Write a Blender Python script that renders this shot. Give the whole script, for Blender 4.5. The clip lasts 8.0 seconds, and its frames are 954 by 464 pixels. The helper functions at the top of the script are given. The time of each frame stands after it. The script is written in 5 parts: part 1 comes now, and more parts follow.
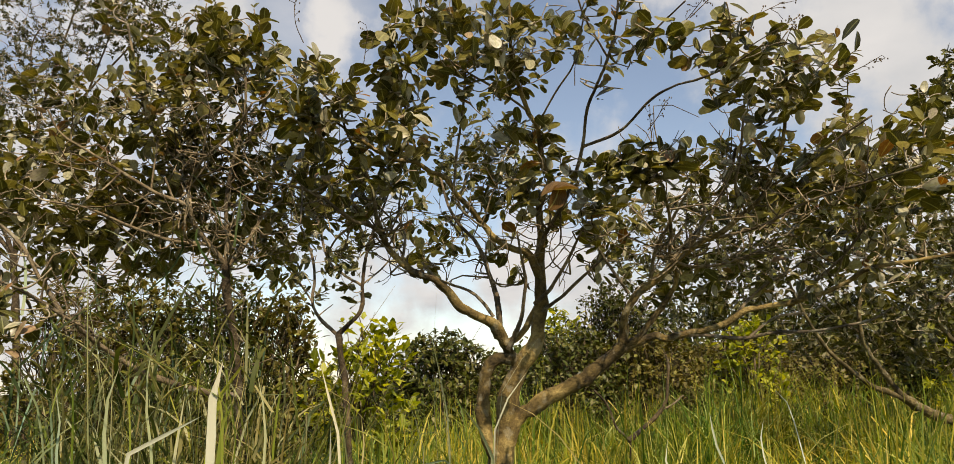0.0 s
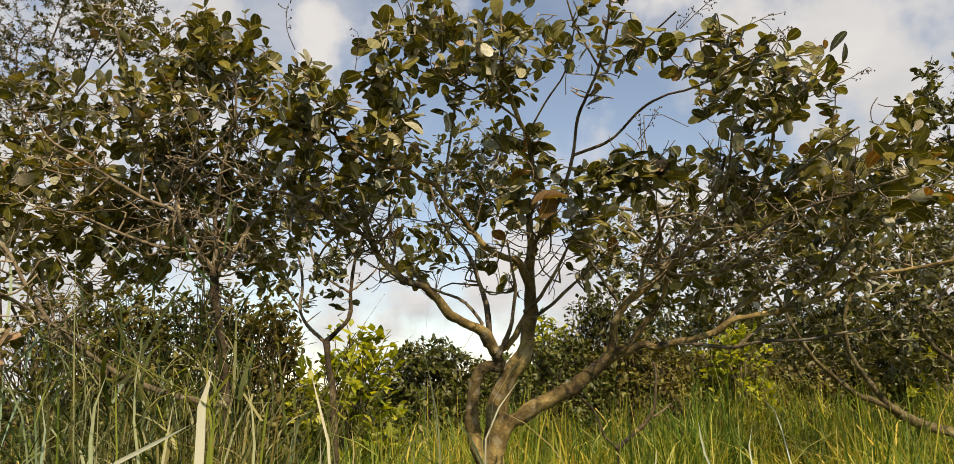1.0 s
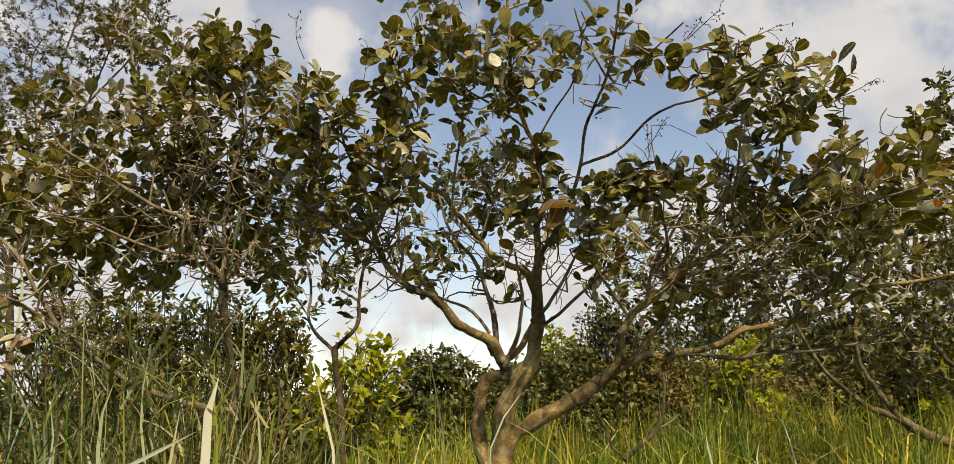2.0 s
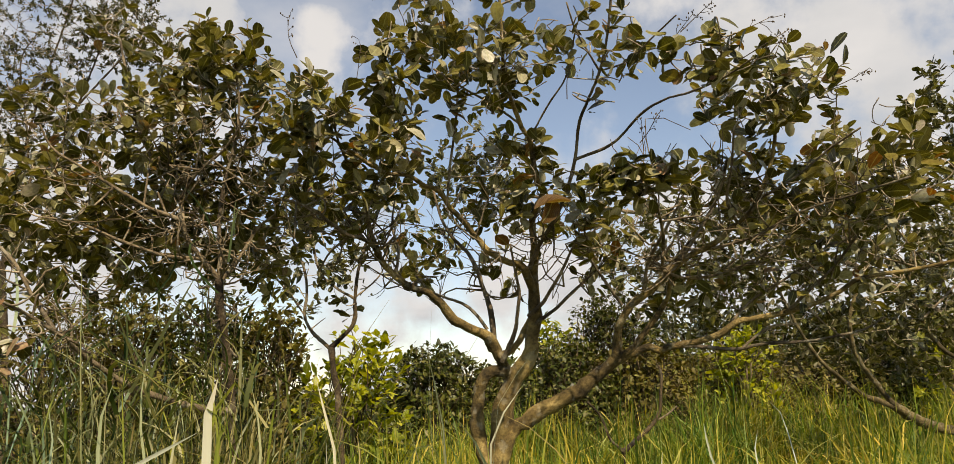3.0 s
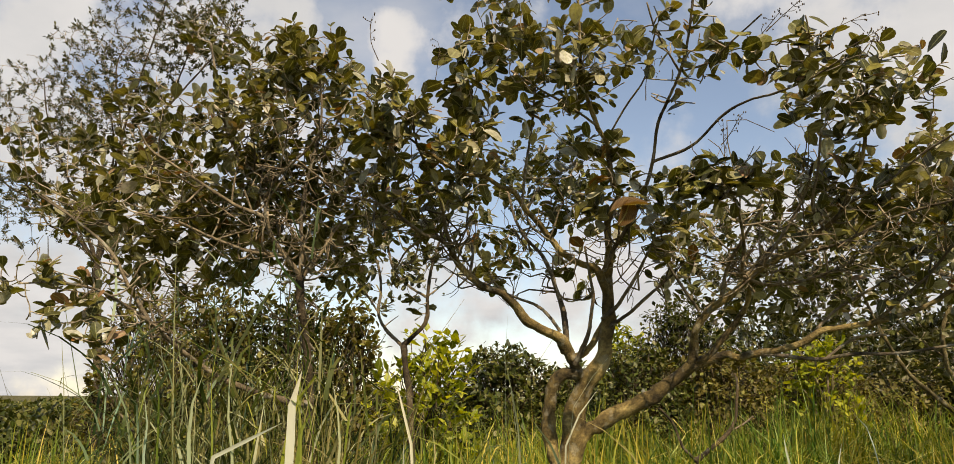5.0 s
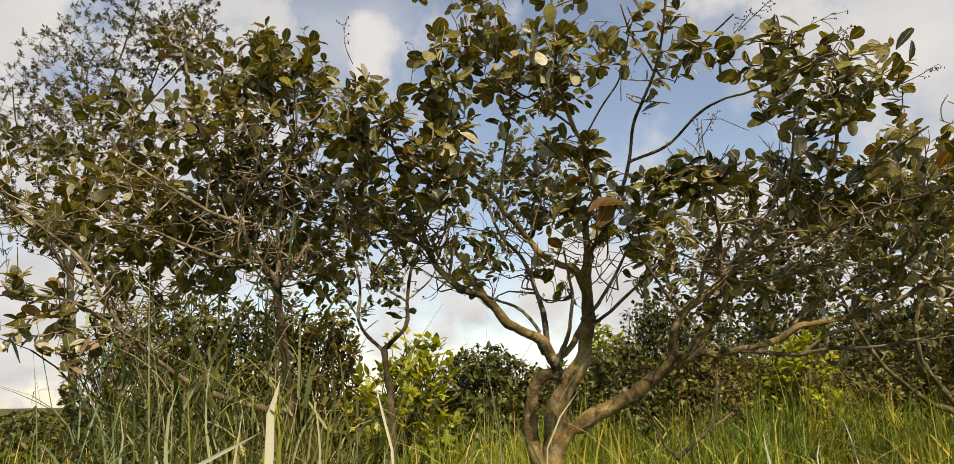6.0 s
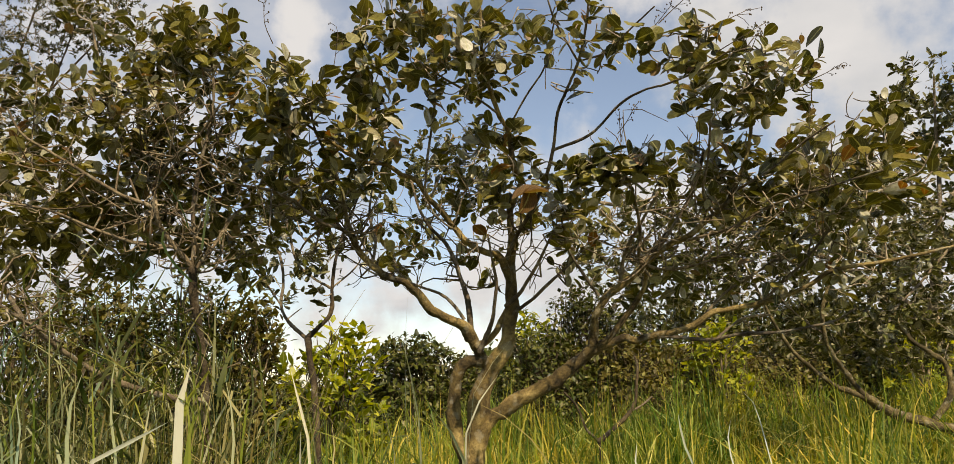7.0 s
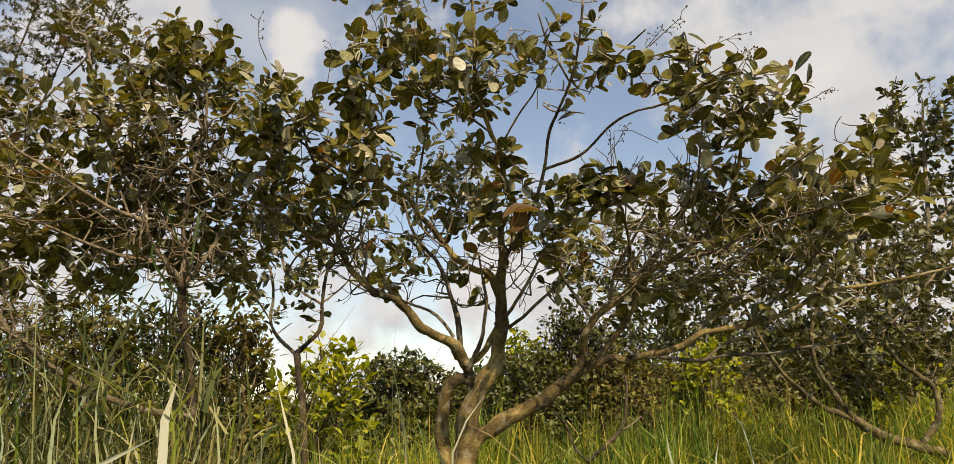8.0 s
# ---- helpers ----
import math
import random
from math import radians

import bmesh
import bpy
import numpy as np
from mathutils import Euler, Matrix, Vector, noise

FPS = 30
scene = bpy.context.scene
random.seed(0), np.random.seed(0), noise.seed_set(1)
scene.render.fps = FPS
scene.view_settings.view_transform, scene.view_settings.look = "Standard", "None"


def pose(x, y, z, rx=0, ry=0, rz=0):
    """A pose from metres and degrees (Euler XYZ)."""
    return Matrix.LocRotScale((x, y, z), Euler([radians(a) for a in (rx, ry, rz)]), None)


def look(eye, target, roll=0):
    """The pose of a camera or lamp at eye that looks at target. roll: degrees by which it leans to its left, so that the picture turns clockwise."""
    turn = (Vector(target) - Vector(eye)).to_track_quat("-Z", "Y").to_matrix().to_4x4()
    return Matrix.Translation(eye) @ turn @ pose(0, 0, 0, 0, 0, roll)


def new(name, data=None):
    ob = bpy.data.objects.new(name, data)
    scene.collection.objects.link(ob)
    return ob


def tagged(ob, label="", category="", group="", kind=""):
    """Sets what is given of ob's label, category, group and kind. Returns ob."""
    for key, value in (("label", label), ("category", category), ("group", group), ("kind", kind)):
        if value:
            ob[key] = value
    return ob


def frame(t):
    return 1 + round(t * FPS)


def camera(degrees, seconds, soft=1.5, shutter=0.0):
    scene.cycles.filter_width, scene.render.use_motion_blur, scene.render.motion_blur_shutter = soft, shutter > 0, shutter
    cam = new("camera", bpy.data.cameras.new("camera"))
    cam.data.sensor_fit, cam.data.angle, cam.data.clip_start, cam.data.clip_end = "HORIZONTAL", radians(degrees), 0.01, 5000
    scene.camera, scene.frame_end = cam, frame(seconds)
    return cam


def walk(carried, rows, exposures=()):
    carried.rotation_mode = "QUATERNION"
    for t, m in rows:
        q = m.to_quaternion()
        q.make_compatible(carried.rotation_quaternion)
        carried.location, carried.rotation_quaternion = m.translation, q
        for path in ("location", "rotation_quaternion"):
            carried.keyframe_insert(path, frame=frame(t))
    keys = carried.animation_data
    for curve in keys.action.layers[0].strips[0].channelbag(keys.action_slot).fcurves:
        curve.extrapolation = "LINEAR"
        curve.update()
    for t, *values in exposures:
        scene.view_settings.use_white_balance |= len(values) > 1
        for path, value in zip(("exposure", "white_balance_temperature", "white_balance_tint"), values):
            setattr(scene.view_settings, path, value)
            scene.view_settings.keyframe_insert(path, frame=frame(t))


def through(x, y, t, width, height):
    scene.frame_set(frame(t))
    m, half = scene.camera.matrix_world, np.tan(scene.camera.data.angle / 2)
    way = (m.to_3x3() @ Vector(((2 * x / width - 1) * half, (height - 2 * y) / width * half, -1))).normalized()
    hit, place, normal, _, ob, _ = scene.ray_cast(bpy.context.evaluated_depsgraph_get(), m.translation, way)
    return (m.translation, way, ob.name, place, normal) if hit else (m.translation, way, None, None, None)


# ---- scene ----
cam = camera(66.3, 8.0, soft=0.55)
PATH = [
    (0.0, 0.000, 0.000, 1.500, 11.80, 1.20, 0.00),
    (0.5, -0.006, -0.004, 1.500, 12.52, -0.99, -0.27),
    (1.0, -0.013, 0.001, 1.503, 12.35, 1.10, -1.03),
    (1.5, -0.003, -0.006, 1.503, 13.04, 0.27, -0.29),
    (3.0, -0.011, -0.008, 1.505, 12.69, 1.68, -0.61),
    (3.5, -0.052, -0.018, 1.491, 12.11, -1.43, 2.13),
    (4.0, -0.052, -0.015, 1.496, 12.78, -1.82, 3.28),
    (5.3, -0.031, -0.022, 1.502, 12.86, -0.25, 4.62),
    (5.5, -0.032, -0.022, 1.502, 13.13, -0.75, 4.22),
    (6.0, -0.030, -0.015, 1.508, 12.96, 0.97, 3.16),
    (6.5, -0.017, 0.002, 1.501, 12.33, 2.47, 0.47),
    (7.0, -0.004, 0.000, 1.500, 11.96, 1.66, -2.30),
    (7.5, 0.003, -0.008, 1.503, 12.45, 1.87, -1.84),
    (8.0, 0.003, -0.010, 1.505, 13.23, 1.04, -3.06),
]
walk(cam, [(t, pose(x, y, z, 90 + pitch, lean, yaw)) for t, x, y, z, pitch, lean, yaw in PATH], exposures=[(0.0, 0.52, 8100, 14), (8.0, 0.52, 8100, 14)])

# ---- daylight: high sun, blue sky with broken cloud ----
SUN_UP, SUN_TURN = 48.0, 200.0       # degrees above the horizon; degrees from +y towards -x


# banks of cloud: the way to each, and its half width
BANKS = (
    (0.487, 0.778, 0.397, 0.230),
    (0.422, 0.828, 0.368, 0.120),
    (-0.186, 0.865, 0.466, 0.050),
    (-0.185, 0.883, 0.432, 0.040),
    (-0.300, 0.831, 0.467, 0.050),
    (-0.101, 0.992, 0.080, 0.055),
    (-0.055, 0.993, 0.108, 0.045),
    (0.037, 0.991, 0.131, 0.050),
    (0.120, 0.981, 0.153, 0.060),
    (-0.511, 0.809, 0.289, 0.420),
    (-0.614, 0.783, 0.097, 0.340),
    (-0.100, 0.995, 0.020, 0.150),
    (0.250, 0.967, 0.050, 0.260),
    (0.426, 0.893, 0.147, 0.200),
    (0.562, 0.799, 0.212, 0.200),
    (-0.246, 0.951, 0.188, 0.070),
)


def make_sky():
    world = bpy.data.worlds.new("sky")
    scene.world = world
    world.use_nodes = True
    nt = world.node_tree
    nt.nodes.clear()
    N, L = nt.nodes.new, nt.links.new
    sky = N("ShaderNodeTexSky")
    sky.sky_type, sky.sun_disc = "NISHITA", False
    sky.sun_elevation, sky.sun_rotation = radians(SUN_UP), radians(-SUN_TURN)
    sky.air_density, sky.dust_density, sky.ozone_density = 1.0, 0.3, 2.1
    blue = N("ShaderNodeBackground")
    blue.inputs["Strength"].default_value = 0.118
    L(sky.outputs[0], blue.inputs["Color"])
    # clouds lie on a flat layer overhead
    geo = N("ShaderNodeTexCoord")
    sep = N("ShaderNodeSeparateXYZ")
    L(geo.outputs["Generated"], sep.inputs[0])
    zz = N("ShaderNodeMath"); zz.operation = "ADD"; zz.inputs[1].default_value = 0.22
    L(sep.outputs["Z"], zz.inputs[0])
    zm = N("ShaderNodeMath"); zm.operation = "MAXIMUM"; zm.inputs[1].default_value = 0.05
    L(zz.outputs[0], zm.inputs[0])
    flat = N("ShaderNodeVectorMath"); flat.operation = "DIVIDE"
    com = N("ShaderNodeCombineXYZ")
    for k in range(3):
        L(zm.outputs[0], com.inputs[k])
    L(geo.outputs["Generated"], flat.inputs[0]); L(com.outputs[0], flat.inputs[1])
    big = N("ShaderNodeTexNoise")
    big.inputs["Scale"].default_value, big.inputs["Detail"].default_value, big.inputs["Roughness"].default_value = 1.15, 9.0, 0.52
    off = N("ShaderNodeVectorMath"); off.operation = "ADD"; off.inputs[1].default_value = CLOUD_DRIFT
    L(flat.outputs[0], off.inputs[0]); L(off.outputs[0], big.inputs["Vector"])
    ramp = N("ShaderNodeValToRGB")
    ramp.color_ramp.elements[0].position, ramp.color_ramp.elements[1].position = 0.60, 0.82
    L(big.outputs["Fac"], ramp.inputs[0])
    rough = N("ShaderNodeTexNoise")
    rough.inputs["Scale"].default_value, rough.inputs["Detail"].default_value, rough.inputs["Roughness"].default_value = 9.0, 8.0, 0.55
    L(geo.outputs["Generated"], rough.inputs["Vector"])
    ragged = N("ShaderNodeMath"); ragged.operation = "MULTIPLY_ADD"
    ragged.inputs[1].default_value, ragged.inputs[2].default_value = 3.6, -1.8
    L(rough.outputs["Fac"], ragged.inputs[0])
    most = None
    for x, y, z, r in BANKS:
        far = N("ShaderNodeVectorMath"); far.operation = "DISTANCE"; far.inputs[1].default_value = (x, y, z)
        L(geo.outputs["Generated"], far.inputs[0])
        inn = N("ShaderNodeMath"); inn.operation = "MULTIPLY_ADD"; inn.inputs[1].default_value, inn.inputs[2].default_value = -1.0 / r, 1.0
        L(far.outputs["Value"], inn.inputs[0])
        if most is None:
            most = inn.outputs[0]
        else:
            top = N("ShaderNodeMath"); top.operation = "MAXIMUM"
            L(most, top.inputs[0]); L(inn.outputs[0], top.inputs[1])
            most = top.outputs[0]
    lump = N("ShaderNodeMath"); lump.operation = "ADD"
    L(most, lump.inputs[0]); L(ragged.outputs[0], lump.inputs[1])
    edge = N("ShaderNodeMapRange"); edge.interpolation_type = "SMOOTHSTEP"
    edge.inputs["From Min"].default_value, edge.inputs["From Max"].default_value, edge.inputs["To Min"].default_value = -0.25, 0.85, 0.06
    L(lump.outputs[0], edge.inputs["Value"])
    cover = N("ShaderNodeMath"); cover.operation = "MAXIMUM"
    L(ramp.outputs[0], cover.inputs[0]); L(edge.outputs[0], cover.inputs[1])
    soft = N("ShaderNodeTexNoise")
    soft.inputs["Scale"].default_value, soft.inputs["Detail"].default_value = 3.1, 6.0
    L(off.outputs[0], soft.inputs["Vector"])
    tone = N("ShaderNodeValToRGB")
    tone.color_ramp.elements[0].position, tone.color_ramp.elements[0].color = 0.30, (0.66, 0.76, 0.90, 1)
    tone.color_ramp.elements[1].position, tone.color_ramp.elements[1].color = 0.62, (0.86, 0.95, 1.08, 1)
    L(soft.outputs["Fac"], tone.inputs[0])
    white = N("ShaderNodeBackground")
    white.inputs["Strength"].default_value = CLOUD_LIGHT
    L(tone.outputs[0], white.inputs["Color"])
    mix = N("ShaderNodeMixShader")
    L(cover.outputs[0], mix.inputs[0]); L(blue.outputs[0], mix.inputs[1]); L(white.outputs[0], mix.inputs[2])
    out = N("ShaderNodeOutputWorld")
    L(mix.outputs[0], out.inputs["Surface"])


CLOUD_DRIFT, CLOUD_LIGHT = (0.3, 0.1, 0.0), 0.56
make_sky()
sun = new("sun", bpy.data.lights.new("sun", "SUN"))
sun.data.energy, sun.data.angle, sun.data.color = 5.0, radians(0.6), (1.0, 0.93, 0.80)
_e, _a = radians(SUN_UP), radians(SUN_TURN)
sun.matrix_world = look((-math.sin(_a) * math.cos(_e) * 30, math.cos(_a) * math.cos(_e) * 30, math.sin(_e) * 30), (0, 0, 0))


# ---- materials ----
def shader(name, rough=0.6, spec=0.4):
    m = bpy.data.materials.new(name)
    m.use_nodes = True
    nt = m.node_tree
    b = nt.nodes["Principled BSDF"]
    b.inputs["Roughness"].default_value = rough
    b.inputs["Specular IOR Level"].default_value = spec
    return m, nt, b


def ramp_node(nt, stops):
    r = nt.nodes.new("ShaderNodeValToRGB")
    cr = r.color_ramp
    while len(cr.elements) < len(stops):
        cr.elements.new(0.5)
    for el, (p, c) in zip(cr.elements, stops):
        el.position, el.color = p, (*c, 1)
    return r


def noise_node(nt, scale, detail=4.0, coord=None, rough=0.55):
    n = nt.nodes.new("ShaderNodeTexNoise")
    n.inputs["Scale"].default_value, n.inputs["Detail"].default_value, n.inputs["Roughness"].default_value = scale, detail, rough
    if coord is not None:
        nt.links.new(coord, n.inputs["Vector"])
    return n


def math_node(nt, op, a, b=None):
    n = nt.nodes.new("ShaderNodeMath")
    n.operation = op
    for k, v in enumerate((a, b)):
        if v is None:
            continue
        if isinstance(v, (int, float)):
            n.inputs[k].default_value = v
        else:
            nt.links.new(v, n.inputs[k])
    return n.outputs[0]


def mix_node(nt, kind, fac, a, b):
    n = nt.nodes.new("ShaderNodeMix")
    n.data_type, n.blend_type = "RGBA", kind
    for k, v in ((0, fac), (6, a), (7, b)):
        if isinstance(v, (int, float)):
            n.inputs[k].default_value = v
        elif isinstance(v, tuple):
            n.inputs[k].default_value = (*v, 1)
        else:
            nt.links.new(v, n.inputs[k])
    return n.outputs[2]


def chance(nt):
    """A number from 0 to 1 for each loose piece."""
    geo, info = nt.nodes.new("ShaderNodeNewGeometry"), nt.nodes.new("ShaderNodeObjectInfo")
    return math_node(nt, "FRACT", math_node(nt, "ADD", geo.outputs["Random Per Island"], info.outputs["Random"]))


def leaf_material(name, stops, through_share=0.35, rough=0.38, warm=(1.35, 1.25, 0.45), veins=True, spec=0.4):
    m, nt, b = shader(name, rough, spec)
    L = nt.links.new
    rnd = chance(nt)
    base = ramp_node(nt, stops)
    L(rnd, base.inputs[0])
    uv = nt.nodes.new("ShaderNodeTexCoord")
    # blotches differ from leaf to leaf
    shift = nt.nodes.new("ShaderNodeVectorMath")
    shift.operation = "ADD"
    far = nt.nodes.new("ShaderNodeCombineXYZ")
    L(math_node(nt, "MULTIPLY", rnd, 70.0), far.inputs[2])
    L(uv.outputs["UV"], shift.inputs[0]); L(far.outputs[0], shift.inputs[1])
    blot = noise_node(nt, 5.0, 5.0, shift.outputs[0])
    fine = noise_node(nt, 28.0, 3.0, shift.outputs[0])
    spots = ramp_node(nt, ((0.36, (0.62, 0.60, 0.50)), (0.62, (1.12, 1.10, 1.05))))
    L(blot.outputs["Fac"], spots.inputs[0])
    col = mix_node(nt, "MULTIPLY", 0.85, base.outputs[0], spots.outputs[0])
    specks = ramp_node(nt, ((0.64, (1, 1, 1)), (0.74, (0.55, 0.42, 0.25))))
    L(fine.outputs["Fac"], specks.inputs[0])
    col = mix_node(nt, "MULTIPLY", 0.7, col, specks.outputs[0])
    if veins:
        sep = nt.nodes.new("ShaderNodeSeparateXYZ")
        L(uv.outputs["UV"], sep.inputs[0])
        side = math_node(nt, "ABSOLUTE", math_node(nt, "SUBTRACT", sep.outputs[0], 0.5))
        rib = math_node(nt, "LESS_THAN", side, 0.045)
        way = math_node(nt, "SUBTRACT", math_node(nt, "MULTIPLY", sep.outputs[1], 11.0), math_node(nt, "MULTIPLY", side, 9.0))
        line = math_node(nt, "LESS_THAN", math_node(nt, "FRACT", way), 0.16)
        both = math_node(nt, "MAXIMUM", rib, math_node(nt, "MULTIPLY", line, 0.35))
        col = mix_node(nt, "MIX", math_node(nt, "MULTIPLY", both, 0.5), col, (0.36, 0.36, 0.16))
        bump = nt.nodes.new("ShaderNodeBump")
        bump.inputs["Strength"].default_value, bump.inputs["Distance"].default_value = 0.25, 0.004
        L(both, bump.inputs["Height"])
        L(bump.outputs[0], b.inputs["Normal"])
    L(col, b.inputs["Base Color"])
    L(math_node(nt, "ADD", math_node(nt, "MULTIPLY", blot.outputs["Fac"], 0.25), rough - 0.12), b.inputs["Roughness"])
    glow = nt.nodes.new("ShaderNodeBsdfTranslucent")
    L(mix_node(nt, "MULTIPLY", 1.0, col, warm), glow.inputs["Color"])
    both_sides = nt.nodes.new("ShaderNodeMixShader")
    both_sides.inputs[0].default_value = through_share
    L(b.outputs[0], both_sides.inputs[1]); L(glow.outputs[0], both_sides.inputs[2])
    L(both_sides.outputs[0], nt.nodes["Material Output"].inputs["Surface"])
    return m


def bark_material(name, dark, mid, light, lichen=0.35):
    m, nt, b = shader(name, 0.85, 0.25)
    L = nt.links.new
    tc = nt.nodes.new("ShaderNodeTexCoord")
    big, small = noise_node(nt, 9.0, 5.0, tc.outputs["Object"]), noise_node(nt, 70.0, 6.0, tc.outputs["Object"], 0.65)
    r1 = ramp_node(nt, ((0.32, dark), (0.5, mid), (0.68, light)))
    L(big.outputs["Fac"], r1.inputs[0])
    r2 = ramp_node(nt, ((0.3, (0.45, 0.43, 0.42)), (0.65, (1.25, 1.22, 1.15))))
    L(small.outputs["Fac"], r2.inputs[0])
    col = mix_node(nt, "MULTIPLY", 0.9, r1.outputs[0], r2.outputs[0])
    # broad dark and light patches: the crown's uneven shade put into the bark colour
    shade_patches = noise_node(nt, 2.6, 3.0, tc.outputs["Object"])
    r0 = ramp_node(nt, ((0.36, (0.55, 0.55, 0.57)), (0.56, (1.15, 1.12, 1.05))))
    L(shade_patches.outputs["Fac"], r0.inputs[0])
    col = mix_node(nt, "MULTIPLY", 0.8, col, r0.outputs[0])
    patch = noise_node(nt, 17.0, 4.0, tc.outputs["Object"])
    r3 = ramp_node(nt, ((0.56, (0, 0, 0)), (0.64, (1, 1, 1))))
    L(patch.outputs["Fac"], r3.inputs[0])
    col = mix_node(nt, "MIX", math_node(nt, "MULTIPLY", r3.outputs[0], lichen), col, (0.30, 0.29, 0.22))
    L(col, b.inputs["Base Color"])
    bump = nt.nodes.new("ShaderNodeBump")
    bump.inputs["Strength"].default_value, bump.inputs["Distance"].default_value = 0.8, 0.012
    L(math_node(nt, "ADD", small.outputs["Fac"], math_node(nt, "MULTIPLY", big.outputs["Fac"], 1.5)), bump.inputs["Height"])
    L(bump.outputs[0], b.inputs["Normal"])
    return m


# pale grey stops: paler undersides, plus sun glints put into the leaf colour
OLIVE = leaf_material("cashew_leaf", ((0.0, (0.025, 0.029, 0.007)), (0.20, (0.084, 0.074, 0.010)), (0.38, (0.052, 0.059, 0.011)), (0.52, (0.118, 0.113, 0.013)), (0.63, (0.160, 0.130, 0.020)), (0.72, (0.218, 0.206, 0.105)), (0.82, (0.353, 0.343, 0.260)), (0.94, (0.420, 0.412, 0.336)), (0.995, (0.217, 0.080, 0.010))), 0.25, 0.36, spec=0.42)
GREYGREEN = leaf_material("dull_leaf", ((0.0, (0.016, 0.018, 0.004)), (0.30, (0.049, 0.049, 0.010)), (0.52, (0.045, 0.056, 0.007)), (0.70, (0.098, 0.090, 0.028)), (0.86, (0.230, 0.221, 0.156)), (0.97, (0.134, 0.143, 0.013))), 0.22, 0.40)
BRIGHT = leaf_material("young_leaf", ((0.0, (0.095, 0.125, 0.010)), (0.3, (0.200, 0.250, 0.012)), (0.65, (0.345, 0.375, 0.018)), (0.92, (0.460, 0.465, 0.045))), 0.48, 0.42, spec=0.3)
WITHERED = leaf_material("withered_leaf", ((0.0, (0.090, 0.046, 0.019)), (0.6, (0.130, 0.066, 0.019)), (1.0, (0.120, 0.078, 0.041))), 0.4, 0.5)
BUSHY = leaf_material("bush_leaf", ((0.0, (0.017, 0.024, 0.004)), (0.40, (0.052, 0.069, 0.008)), (0.75, (0.087, 0.094, 0.013)), (0.91, (0.147, 0.138, 0.041)), (1.0, (0.230, 0.222, 0.115))), 0.22, 0.45, veins=False, spec=0.3)
RUSSET = leaf_material("dry_bush_leaf", ((0.0, (0.054, 0.047, 0.010)), (0.45, (0.113, 0.094, 0.019)), (0.75, (0.167, 0.141, 0.038)), (0.88, (0.107, 0.132, 0.014)), (1.0, (0.274, 0.254, 0.085))), 0.28, 0.5, veins=False, spec=0.3)
FEATHER = leaf_material("fine_leaf", ((0.0, (0.034, 0.040, 0.017)), (0.6, (0.070, 0.076, 0.034)), (1.0, (0.135, 0.135, 0.075))), 0.30, 0.5, veins=False, spec=0.25)
BARK = bark_material("cashew_bark", (0.036, 0.027, 0.012), (0.155, 0.113, 0.042), (0.34, 0.265, 0.110), 0.3)
GREYBARK = bark_material("grey_bark", (0.060, 0.046, 0.030), (0.142, 0.112, 0.072), (0.258, 0.215, 0.148), 0.4)

DARKBARK = bark_material("dark_bark", (0.022, 0.016, 0.010), (0.055, 0.040, 0.022), (0.13, 0.098, 0.055), 0.15)
MOSSBARK = bark_material("mossy_bark", (0.030, 0.024, 0.012), (0.090, 0.072, 0.032), (0.20, 0.165, 0.080), 0.3)
TWIG = bark_material("twig_bark", (0.15, 0.12, 0.085), (0.29, 0.245, 0.18), (0.42, 0.375, 0.29), 0.4)


def grass_material(name, stops, share=0.35, dry_tip=(0.34, 0.27, 0.11), dry_share=0.75, through=(1.25, 1.2, 0.6)):
    m, nt, b = shader(name, 0.6, 0.2)
    L = nt.links.new
    rnd = chance(nt)
    base = ramp_node(nt, stops)
    L(rnd, base.inputs[0])
    tc = nt.nodes.new("ShaderNodeTexCoord")
    sep = nt.nodes.new("ShaderNodeSeparateXYZ")
    L(tc.outputs["UV"], sep.inputs[0])
    streak = noise_node(nt, 14.0, 3.0, tc.outputs["UV"])
    dry = math_node(nt, "MULTIPLY", math_node(nt, "POWER", sep.outputs[1], 3.0), streak.outputs["Fac"])
    col = mix_node(nt, "MIX", math_node(nt, "MULTIPLY", dry, dry_share), base.outputs[0], dry_tip)
    patch = noise_node(nt, 0.75, 4.0, tc.outputs["Object"])
    pr = ramp_node(nt, ((0.38, (0.50, 0.85, 0.95)), (0.50, (0.98, 1.0, 0.95)), (0.62, (1.42, 1.18, 1.0))))
    L(patch.outputs["Fac"], pr.inputs[0])
    col = mix_node(nt, "MULTIPLY", 0.8, col, pr.outputs[0])
    L(col, b.inputs["Base Color"])
    glow = nt.nodes.new("ShaderNodeBsdfTranslucent")
    L(mix_node(nt, "MULTIPLY", 1.0, col, through), glow.inputs["Color"])
    two = nt.nodes.new("ShaderNodeMixShader")
    two.inputs[0].default_value = share
    L(b.outputs[0], two.inputs[1]); L(glow.outputs[0], two.inputs[2])
    L(two.outputs[0], nt.nodes["Material Output"].inputs["Surface"])
    return m


